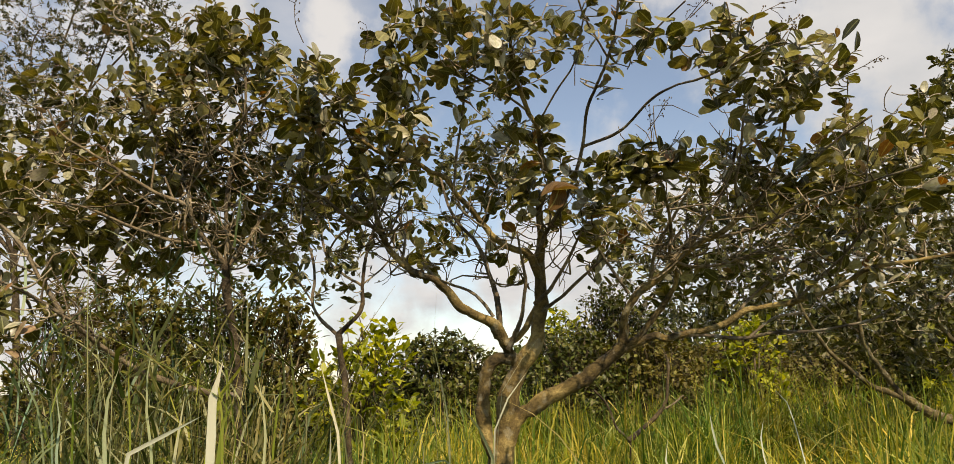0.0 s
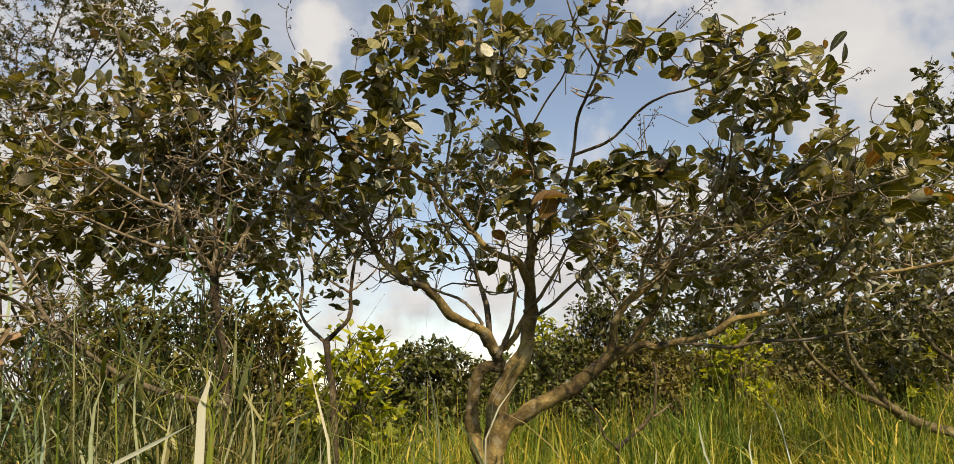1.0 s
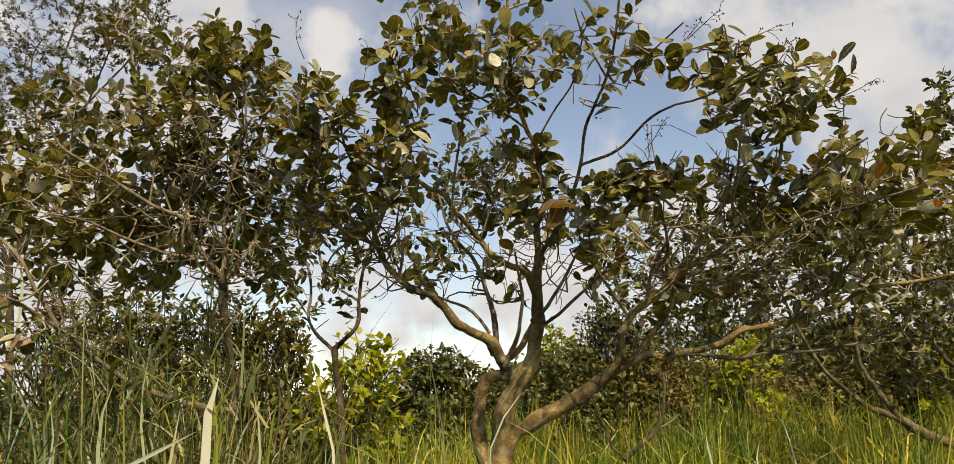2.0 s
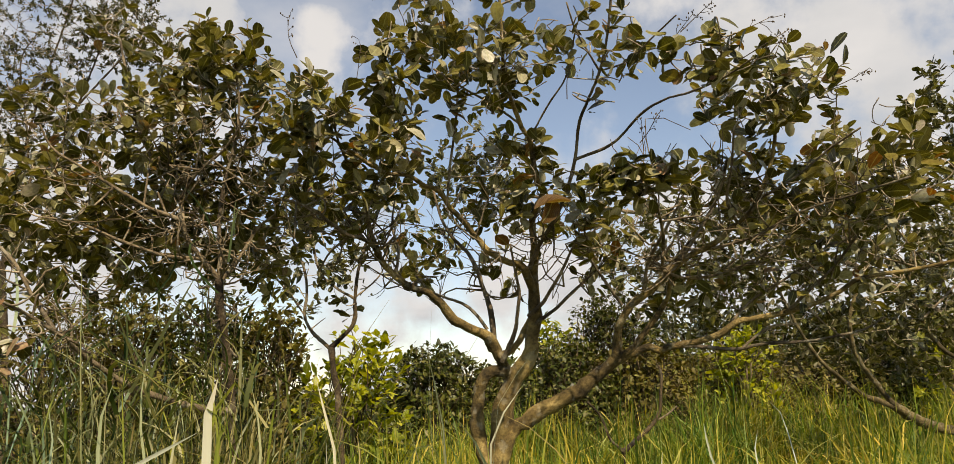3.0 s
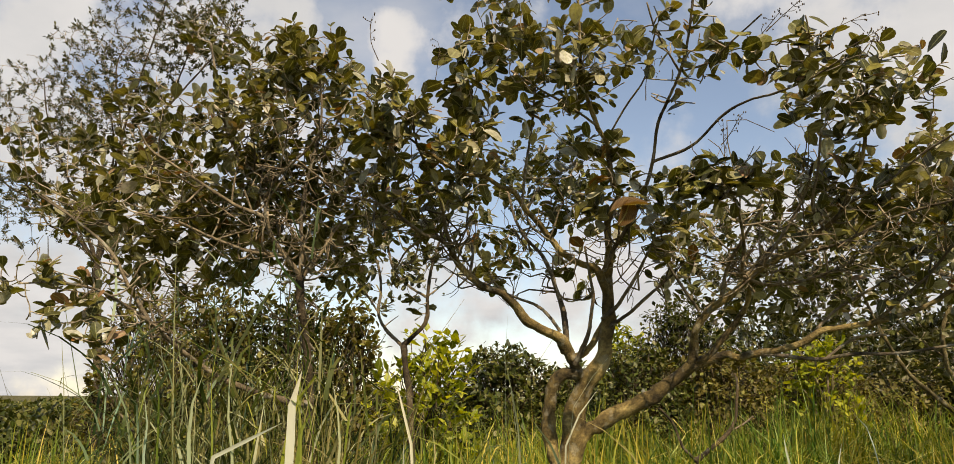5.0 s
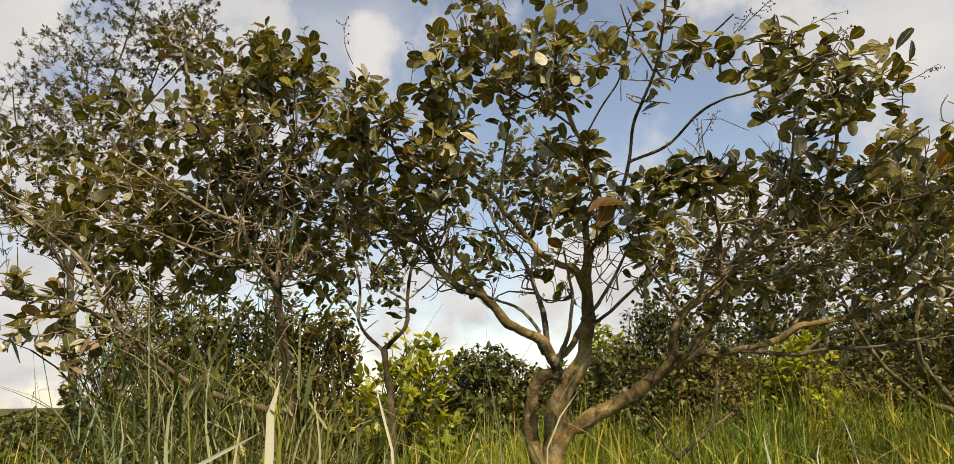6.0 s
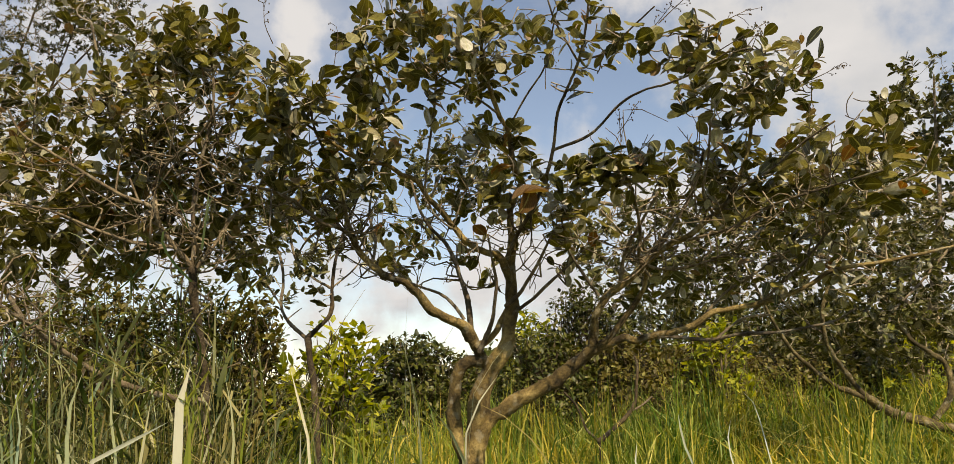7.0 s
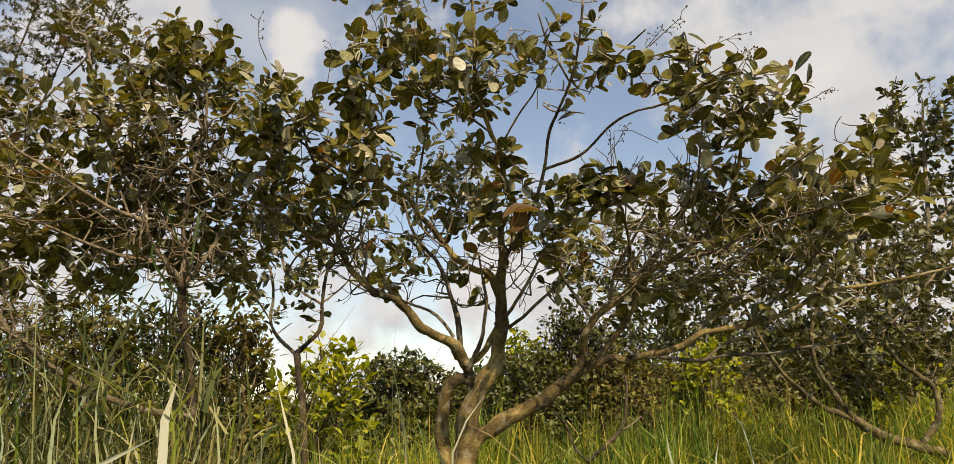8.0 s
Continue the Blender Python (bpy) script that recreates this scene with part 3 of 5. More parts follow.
limb(centre, 0.033, 0.028, (0.23, 3.76, 1.58), (0.17, 3.75, 1.65), (0.14, 3.73, 1.71), (0.12, 3.71, 1.75), (0.10, 3.70, 1.79))
limb(centre, 0.022, 0.014, (0.14, 3.71, 1.70), (0.20, 3.71, 1.72), (0.25, 3.71, 1.77), (0.28, 3.72, 1.83), (0.31, 3.70, 1.88))
limb(centre, 0.02, 0.006, (0.34, 3.62, 2.21), (0.33, 3.54, 2.37), (0.38, 3.48, 2.48), (0.34, 3.41, 2.55), (0.32, 3.35, 2.70), (0.27, 3.29, 2.77), (0.20, 3.23, 2.98), (0.19, 3.16, 3.15), (0.18, 3.10, 3.37))
limb(centre, 0.045, 0.033, (0.10, 3.82, 1.10), (0.18, 3.80, 1.30), (0.29, 3.78, 1.39), (0.42, 3.77, 1.46), (0.53, 3.75, 1.51), (0.62, 3.73, 1.58), (0.70, 3.72, 1.64), (0.75, 3.70, 1.68))
limb(centre, 0.022, 0.006, (0.72, 3.71, 1.65), (0.81, 3.68, 1.69), (0.89, 3.65, 1.72), (0.93, 3.62, 1.70), (1.00, 3.60, 1.72), (1.09, 3.58, 1.73), (1.20, 3.55, 1.76), (1.30, 3.52, 1.82), (1.42, 3.50, 1.84), (1.53, 3.48, 1.86), (1.65, 3.45, 1.89), (1.76, 3.42, 1.94), (1.87, 3.40, 2.00), (2.11, 3.35, 2.03), (2.28, 3.32, 2.06), (2.47, 3.30, 2.10))
limb(centre, 0.030, 0.014, (0.12, 3.71, 1.74), (0.08, 3.66, 1.80), (0.01, 3.62, 1.83), (-0.08, 3.58, 1.88), (-0.13, 3.54, 1.94), (-0.19, 3.51, 2.00), (-0.28, 3.49, 2.03), (-0.35, 3.46, 2.08), (-0.41, 3.43, 2.15), (-0.44, 3.40, 2.21))
limb(centre, 0.011, 0.004, (-0.44, 3.40, 2.21), (-0.49, 3.31, 2.24), (-0.53, 3.23, 2.23), (-0.60, 3.14, 2.27), (-0.66, 3.05, 2.31), (-0.75, 2.96, 2.33), (-0.84, 2.88, 2.33), (-0.91, 2.79, 2.38), (-0.98, 2.70, 2.43))
limb(centre, 0.013, 0.004, (-0.42, 3.42, 2.18), (-0.45, 3.29, 2.28), (-0.45, 3.17, 2.36), (-0.48, 3.05, 2.45), (-0.53, 2.92, 2.56), (-0.54, 2.80, 2.66))
limb(centre, 0.018, 0.006, (0.12, 3.70, 1.76), (0.12, 3.73, 1.84), (0.11, 3.75, 1.94), (0.08, 3.78, 2.05), (0.04, 3.80, 2.18), (-0.01, 3.83, 2.27), (-0.08, 3.85, 2.35), (-0.14, 3.87, 2.47), (-0.18, 3.90, 2.63))
limb(centre, 0.0104, 0.00575, (0.09, 3.67, 1.83), (0.04, 3.67, 1.90), (-0.02, 3.68, 1.96), (-0.12, 3.69, 2.00), (-0.20, 3.69, 2.04), (-0.27, 3.70, 2.12))
limb(centre, 0.015, 0.005, (0.16, 3.70, 1.67), (0.20, 3.66, 1.75), (0.23, 3.63, 1.83), (0.24, 3.60, 1.91), (0.25, 3.57, 2.00), (0.23, 3.53, 2.11), (0.21, 3.50, 2.23))
limb(centre, 0.022, 0.005, (0.33, 3.65, 2.02), (0.27, 3.58, 2.13), (0.19, 3.54, 2.15), (0.11, 3.49, 2.19), (0.04, 3.44, 2.26), (-0.01, 3.39, 2.32), (-0.07, 3.33, 2.37), (-0.13, 3.21, 2.43), (-0.19, 3.16, 2.44), (-0.25, 3.11, 2.47), (-0.34, 3.06, 2.47), (-0.42, 3.00, 2.50), (-0.49, 2.95, 2.54), (-0.61, 2.90, 2.62))
limb(centre, 0.012, 0.005, (0.31, 3.62, 2.13), (0.36, 3.52, 2.23), (0.43, 3.41, 2.34), (0.48, 3.31, 2.45), (0.51, 3.21, 2.57), (0.52, 3.11, 2.70), (0.55, 3.01, 2.77), (0.59, 2.90, 2.86), (0.61, 2.80, 2.97), (0.62, 2.70, 3.13))
limb(centre, 0.0052, 0.00345, (0.59, 2.91, 2.86), (0.53, 2.84, 2.92), (0.47, 2.77, 2.99), (0.43, 2.70, 3.07))
limb(centre, 0.0052, 0.00345, (0.33, 3.33, 2.74), (0.40, 3.22, 2.84), (0.47, 3.11, 2.92), (0.49, 3.01, 3.01), (0.50, 2.90, 3.07))
limb(centre, 0.0078, 0.00345, (0.51, 3.21, 2.56), (0.66, 3.08, 2.59), (0.76, 2.94, 2.67), (0.83, 2.81, 2.68), (0.89, 2.67, 2.65), (0.98, 2.54, 2.65), (1.04, 2.40, 2.66))
limb(centre, 0.0039, 0.00345, (0.59, 2.91, 2.86), (0.68, 2.78, 2.84), (0.75, 2.64, 2.87), (0.81, 2.50, 2.89))
limb(centre, 0.024, 0.006, (0.73, 3.70, 1.66), (0.74, 3.66, 1.75), (0.74, 3.61, 1.83), (0.80, 3.57, 1.92), (0.88, 3.52, 1.98), (1.06, 3.47, 2.13), (1.17, 3.42, 2.18), (1.26, 3.36, 2.25), (1.35, 3.29, 2.34), (1.42, 3.20, 2.54), (1.44, 3.15, 2.74), (1.44, 3.10, 2.91))
limb(centre, 0.021, 0.007, (0.74, 3.70, 1.68), (0.81, 3.67, 1.71), (0.86, 3.64, 1.78), (0.94, 3.61, 1.88), (0.99, 3.57, 1.97), (1.00, 3.54, 2.06), (1.09, 3.50, 2.21))
limb(centre, 0.013, 0.005, (1.00, 3.60, 1.72), (1.12, 3.57, 1.71), (1.27, 3.52, 1.69), (1.40, 3.46, 1.71), (1.55, 3.41, 1.71), (1.64, 3.36, 1.72), (1.79, 3.31, 1.75), (1.86, 3.25, 1.80))
limb(centre, 0.0078, 0.0046, (1.27, 3.30, 2.25), (1.19, 3.20, 2.34), (1.19, 3.10, 2.48), (1.18, 3.00, 2.62))
limb(centre, 0.0104, 0.0046, (0.93, 3.45, 2.07), (0.90, 3.26, 2.17), (0.84, 3.08, 2.26), (0.76, 2.89, 2.32), (0.63, 2.70, 2.34))
limb(centre, 0.0065, 0.0046, (1.36, 3.25, 2.36), (1.49, 3.13, 2.43), (1.60, 3.02, 2.52), (1.68, 2.90, 2.57))
limb(centre, 0.0078, 0.0046, (1.15, 3.35, 2.15), (1.29, 3.19, 2.17), (1.44, 3.03, 2.24), (1.60, 2.86, 2.27), (1.73, 2.70, 2.29))
limb(centre, 0.013, 0.00575, (0.30, 3.66, 1.89), (0.36, 3.59, 1.94), (0.40, 3.53, 2.00), (0.45, 3.46, 2.08), (0.51, 3.40, 2.20))
limb(centre, 0.0117, 0.00575, (0.31, 3.67, 1.84), (0.42, 3.61, 1.91), (0.51, 3.56, 1.99), (0.64, 3.50, 2.10))
limb(centre, 0.0065, 0.0046, (0.27, 3.29, 2.77), (0.14, 3.19, 2.83), (0.00, 3.10, 2.88), (-0.13, 3.00, 2.93))
limb(centre, 0.0065, 0.00575, (-0.09, 3.27, 2.37), (-0.07, 3.21, 2.55), (-0.04, 3.16, 2.73), (-0.02, 3.10, 2.92))
limb(centre, 0.0091, 0.00575, (1.51, 3.52, 1.83), (1.58, 3.42, 1.92), (1.69, 3.31, 2.04), (1.76, 3.20, 2.16))
limb(centre, 0.0091, 0.00575, (1.22, 3.58, 1.75), (1.39, 3.58, 1.92), (1.58, 3.59, 2.03), (1.78, 3.60, 2.15))
limb(centre, 0.0091, 0.00575, (0.93, 3.45, 2.07), (1.08, 3.53, 2.04), (1.30, 3.62, 2.08), (1.55, 3.70, 2.18))
limb(centre, 0.0104, 0.00575, (0.85, 3.50, 1.99), (0.86, 3.40, 2.11), (0.92, 3.30, 2.23), (0.98, 3.20, 2.35))
limb(centre, 0.0091, 0.00575, (1.02, 3.40, 2.12), (1.13, 3.33, 2.29), (1.19, 3.27, 2.42), (1.21, 3.20, 2.54))
limb(centre, 0.0078, 0.00575, (1.29, 3.53, 1.68), (1.46, 3.57, 1.79), (1.62, 3.60, 1.81))
limb(centre, 0.0091, 0.0046, (0.75, 3.55, 1.92), (0.66, 3.50, 2.04), (0.59, 3.45, 2.15), (0.56, 3.40, 2.29))
limb(centre, 0.0078, 0.0046, (-0.35, 3.46, 2.08), (-0.34, 3.54, 2.22), (-0.38, 3.62, 2.36), (-0.37, 3.70, 2.55))
limb(centre, 0.0065, 0.0046, (-0.53, 3.23, 2.23), (-0.63, 3.31, 2.18), (-0.70, 3.40, 2.11))
limb(centre, 0.0065, 0.00345, (-0.25, 3.11, 2.47), (-0.30, 3.07, 2.61), (-0.29, 3.04, 2.75), (-0.32, 3.00, 2.88))
CENTRE_CROWN = (
    (-0.10, 3.08, 2.98, 0.39, 0.35, 0.28, 62),
    (0.30, 3.28, 3.15, 0.21, 0.30, 0.22, 20),
    (0.60, 2.88, 2.95, 0.23, 0.25, 0.26, 16),
    (1.40, 3.08, 2.82, 0.33, 0.35, 0.19, 52),
    (0.83, 2.38, 2.68, 0.15, 0.20, 0.09, 12),
    (0.65, 2.68, 2.32, 0.22, 0.20, 0.08, 20),
    (1.51, 3.38, 2.45, 0.48, 0.40, 0.25, 50),
    (0.24, 3.48, 2.55, 0.26, 0.30, 0.26, 26),
    (-0.49, 3.08, 2.57, 0.31, 0.35, 0.26, 52),
    (-0.62, 2.68, 2.66, 0.18, 0.25, 0.13, 20),
    (-0.25, 4.28, 2.33, 0.21, 0.20, 0.18, 11),
    (0.21, 3.98, 2.16, 0.13, 0.20, 0.13, 5),
    (0.67, 3.68, 2.23, 0.29, 0.30, 0.25, 22),
    (1.19, 3.88, 2.02, 0.39, 0.30, 0.19, 13),
    (1.83, 3.58, 2.09, 0.45, 0.30, 0.24, 25),
    (1.83, 2.98, 2.38, 0.27, 0.30, 0.20, 28),
    (0.22, 3.08, 3.58, 0.85, 0.50, 0.23, 22),
    (0.56, 3.28, 2.41, 0.14, 0.20, 0.16, 10),
    (-0.67, 3.48, 2.43, 0.23, 0.30, 0.14, 22),
    (2.06, 3.48, 2.67, 0.28, 0.40, 0.25, 26),
    (1.32, 3.68, 2.59, 0.26, 0.30, 0.18, 16),
    (1.95, 3.88, 2.41, 0.42, 0.40, 0.19, 22),
    (0.50, 3.98, 2.50, 0.36, 0.30, 0.23, 13),
)
centre.grow(CENTRE_CROWN, 0.064, 4.6, OLIVE, FULL, parts=300, bare=0.46, more=3.3, twig_parts=220)

bare_sprays(centre, 190, 2.02, 2.42, 61)


def panicle(tree, root, tip, seed):
    """A dry flower stalk: a thin stem with short side shoots and small seed heads."""
    r = np.random.RandomState(seed)
    a, b = np.array(root), np.array(tip)
    L = np.linalg.norm(b - a)
    C = smooth_line([a, (a + b) / 2 + r.normal(0, 0.04, 3) * L, b], 7)
    tubes = [tube(C, np.linspace(0.0022, 0.0012, 7), 4)]
    for k in (3, 4, 5, 5, 6, 6):
        q = C[k] + unit(b - a + r.normal(0, 0.8, 3) * L) * L * r.uniform(0.12, 0.28)
        tubes.append(tube(smooth_line([C[k], (C[k] + q) / 2 + r.normal(0, 0.005, 3), q], 3), (0.0013, 0.0011, 0.001), 4))
        for _ in range(2):
            e = q + r.normal(0, 0.006, 3)
            tubes.append(tube([e - (0, 0, 0.004), e, e + (0, 0, 0.004)], (0.0012, 0.0028, 0.0012), 6))
    part("flower_stalk", tube_mesh("flower_stalk", tubes, DARKBARK), tree.ob, tree.base, "dry brown flower stalk with small seed heads")


panicle(centre, (0.93, 2.50, 2.77), (1.16, 2.50, 2.87), 90)
panicle(centre, (1.03, 2.50, 2.70), (1.23, 2.50, 2.82), 91)
panicle(centre, (1.26, 2.80, 2.78), (1.35, 2.80, 2.95), 92)
panicle(centre, (0.82, 2.50, 2.82), (0.95, 2.50, 2.94), 93)
panicle(centre, (0.71, 2.80, 2.49), (0.79, 2.80, 2.61), 94)
panicle(centre, (0.75, 2.90, 2.49), (0.75, 2.90, 2.61), 95)
panicle(centre, (1.60, 2.90, 2.76), (1.74, 2.90, 2.83), 96)
panicle(centre, (-0.64, 2.60, 2.80), (-0.68, 2.60, 2.97), 97)
panicle(centre, (0.78, 2.60, 2.79), (0.91, 2.60, 2.95), 98)
panicle(centre, (-0.46, 2.90, 2.81), (-0.44, 2.90, 3.00), 99)
panicle(centre, (0.44, 2.90, 2.73), (0.48, 2.90, 2.91), 100)


def dead_leaf(tree, place, way, up, size):
    """A large withered leaf, curled along its midrib."""
    v, q, uv = leaf_shape(7, 0.34, 0.55, 0.35, 0.5)
    way, up = unit(np.array(way, float)), np.array(up, float)
    up = unit(up - way * (up @ way))
    V = np.array(place) + size * (v[:, :1] * np.cross(way, up) + v[:, 1:2] * way + v[:, 2:] * up)
    part("leaf", quads_mesh("leaf", V, q, uv, WITHERED), tree.ob, tree.base, "withered orange-brown leaf")


dead_leaf(centre, (0.28, 3.00, 2.27), (0.9, -0.3, 0.45), (0, -0.7, 0.7), 0.15)
dead_leaf(centre, (0.37, 3.00, 2.33), (-0.2, -0.4, -0.9), (0.3, -0.9, 0.2), 0.12)
dead_leaf(centre, (0.99, 2.50, 2.79), (0.8, 0, -0.3), (0, -0.6, 0.8), 0.07)
dead_leaf(centre, (1.23, 3.10, 2.55), (0.5, -0.5, -0.6), (0, -0.5, 0.8), 0.08)

# ---- the leaning tree among the tall grass ----
leaning = Tree("cashew_tree", (-0.93, 3.30, 0.0), "slim leaning tree with olive leaves rising from tall grass", DARKBARK, 12)
limb(leaning, 0.023, 0.017, (-0.93, 3.30, -0.05), (-0.95, 3.27, 0.71), (-1.00, 3.23, 1.20), (-1.03, 3.20, 1.55), (-1.05, 3.17, 1.76), (-1.07, 3.13, 1.92), (-1.07, 3.10, 2.03))
limb(leaning, 0.013, 0.004, (-1.07, 3.10, 2.03), (-1.13, 3.06, 2.11), (-1.19, 3.02, 2.20), (-1.20, 2.99, 2.26), (-1.32, 2.95, 2.31), (-1.45, 2.91, 2.39), (-1.59, 2.88, 2.48), (-1.68, 2.84, 2.54), (-1.72, 2.80, 2.63))
limb(leaning, 0.011, 0.004, (-1.07, 3.10, 2.03), (-1.06, 3.08, 2.14), (-1.07, 3.07, 2.27), (-1.05, 3.05, 2.43), (-1.01, 3.03, 2.59), (-0.99, 3.02, 2.78), (-1.01, 3.00, 2.98))
limb(leaning, 0.0104, 0.00575, (-1.20, 3.01, 2.22), (-1.24, 3.06, 2.37), (-1.35, 3.11, 2.49), (-1.43, 3.15, 2.63), (-1.51, 3.20, 2.76), (-1.59, 3.25, 2.99), (-1.68, 3.30, 3.27))
limb(leaning, 0.0078, 0.0046, (-1.24, 3.06, 2.37), (-1.14, 2.97, 2.46), (-1.00, 2.89, 2.54), (-0.89, 2.80, 2.64))
limb(leaning, 0.0091, 0.0046, (-1.13, 3.06, 2.11), (-1.27, 3.02, 2.12), (-1.44, 2.98, 2.18), (-1.60, 2.94, 2.25), (-1.73, 2.90, 2.27))
limb(leaning, 0.018, 0.003, (-1.02, 3.21, 1.47), (-1.16, 3.11, 1.50), (-1.33, 3.00, 1.57), (-1.46, 2.90, 1.67), (-1.51, 2.80, 1.74), (-1.52, 2.70, 1.78), (-1.58, 2.60, 1.84), (-1.63, 2.50, 1.88), (-1.71, 2.40, 1.89), (-1.78, 2.30, 1.87))
limb(leaning, 0.0091, 0.0046, (-1.52, 2.70, 1.78), (-1.61, 2.68, 1.92), (-1.68, 2.65, 2.05), (-1.81, 2.63, 2.16), (-1.96, 2.60, 2.27))
limb(leaning, 0.0091, 0.00575, (-1.07, 3.11, 2.01), (-1.01, 3.17, 2.13), (-0.95, 3.24, 2.28), (-0.89, 3.30, 2.36))
LEANING_CROWN = (
    (-1.12, 3.12, 3.04, 0.27, 0.30, 0.18, 42),
    (-1.85, 3.62, 3.48, 0.15, 0.20, 0.15, 12),
    (-2.02, 3.52, 2.89, 0.44, 0.40, 0.26, 50),
    (-1.32, 3.12, 2.75, 0.36, 0.35, 0.23, 60),
    (-1.90, 3.22, 2.39, 0.43, 0.40, 0.19, 50),
    (-1.30, 3.32, 2.40, 0.33, 0.30, 0.22, 48),
    (-1.69, 3.52, 2.18, 0.50, 0.35, 0.18, 44),
    (-1.09, 3.72, 2.27, 0.23, 0.30, 0.19, 26),
    (-1.76, 2.52, 1.92, 0.27, 0.25, 0.13, 10),
    (-1.60, 2.42, 1.75, 0.22, 0.20, 0.08, 7),
    (-2.35, 3.02, 2.51, 0.23, 0.30, 0.28, 14),
    (-0.99, 3.42, 2.63, 0.20, 0.30, 0.23, 26),
    (-0.83, 3.02, 2.75, 0.13, 0.20, 0.13, 10),
    (-2.35, 3.72, 2.49, 0.37, 0.40, 0.28, 16),
    (-1.99, 3.82, 2.61, 0.38, 0.40, 0.25, 22),
)
leaning.grow(LEANING_CROWN, 0.053, 4.9, OLIVE, FULL, parts=300, bare=0.45, more=4.1, flat=1.6, twig_parts=220)
bare_sprays(leaning, 120, 1.6, 2.7, 62)

# ---- the slender tree behind ----
slender = Tree("small_tree", (-0.98, 6.00, 0.0), "slender crooked tree with small round dark leaves", DARKBARK, 13)
limb(slender, 0.030, 0.026, (-0.98, 6.00, -0.05), (-1.02, 6.00, 0.92), (-1.04, 6.00, 1.24), (-1.06, 6.00, 1.53), (-1.10, 6.00, 1.75), (-1.12, 6.00, 1.93))
limb(slender, 0.021, 0.007, (-1.12, 6.00, 1.93), (-0.98, 6.00, 2.06), (-0.93, 6.00, 2.16), (-0.93, 6.00, 2.32), (-0.91, 6.00, 2.52), (-0.86, 6.00, 2.73), (-0.74, 6.00, 3.04), (-0.63, 6.00, 3.36))
limb(slender, 0.012, 0.009, (-0.93, 6.00, 2.32), (-1.08, 5.97, 2.41), (-1.21, 5.95, 2.54), (-1.27, 5.93, 2.77), (-1.33, 5.90, 3.03))
limb(slender, 0.008, 0.005, (-0.93, 6.00, 2.33), (-0.77, 6.07, 2.48), (-0.70, 6.13, 2.62), (-0.68, 6.20, 2.82))
limb(slender, 0.017, 0.009, (-1.13, 6.00, 1.92), (-1.28, 6.02, 2.06), (-1.35, 6.04, 2.20), (-1.34, 6.06, 2.38), (-1.37, 6.08, 2.59), (-1.48, 6.10, 2.86))
limb(slender, 0.008, 0.007, (-1.35, 6.04, 2.20), (-1.49, 6.09, 2.39), (-1.64, 6.15, 2.56), (-1.76, 6.20, 2.78))
SLENDER_CROWN = (
    (-1.19, 6.00, 2.58, 0.40, 0.50, 0.40, 40),
    (-0.74, 6.00, 3.20, 0.50, 0.60, 0.45, 46),
    (-1.76, 6.20, 2.73, 0.36, 0.50, 0.41, 34),
    (-0.22, 6.00, 2.97, 0.30, 0.40, 0.35, 16),
    (-1.36, 6.00, 3.05, 0.35, 0.40, 0.25, 20),
)
slender.grow(SLENDER_CROWN, 0.078, 5.0, GREYGREEN, MIDDLE, bare=0.35, more=2.0)

# ---- the spreading tree at the grass field ----
spreading = Tree("spreading_tree", (5.29, 7.00, 0.0), "old tree with low sprawling limbs and dull leaves over grass", MOSSBARK, 14)
limb(spreading, 0.058, 0.044, (5.29, 7.00, -0.05), (4.94, 6.96, 0.84), (4.55, 6.92, 1.03), (4.21, 6.88, 1.13), (4.01, 6.84, 1.22), (3.86, 6.80, 1.32))
limb(spreading, 0.028, 0.012, (3.86, 6.80, 1.32), (3.71, 6.77, 1.52), (3.57, 6.73, 1.72), (3.51, 6.70, 1.88), (3.51, 6.67, 2.14), (3.65, 6.63, 2.47), (3.85, 6.60, 2.86))
limb(spreading, 0.030, 0.008, (3.92, 6.82, 1.27), (3.74, 6.78, 1.35), (3.57, 6.74, 1.41), (3.44, 6.70, 1.50), (3.21, 6.66, 1.69), (3.07, 6.62, 1.87), (2.92, 6.58, 2.15), (2.78, 6.54, 2.48), (2.62, 6.50, 2.70))
limb(spreading, 0.035, 0.010, (4.55, 6.92, 1.03), (4.78, 6.93, 1.30), (4.78, 6.94, 1.58), (4.66, 6.95, 1.69), (4.49, 6.97, 1.84), (4.36, 6.98, 2.10), (4.31, 6.99, 2.51), (4.45, 7.00, 3.00))
limb(spreading, 0.011, 0.008, (3.51, 6.70, 1.88), (3.33, 6.77, 2.05), (3.16, 6.83, 2.28), (3.04, 6.90, 2.47))
limb(spreading, 0.011, 0.013, (4.36, 6.98, 2.10), (4.77, 7.09, 2.40), (5.21, 7.20, 2.77))
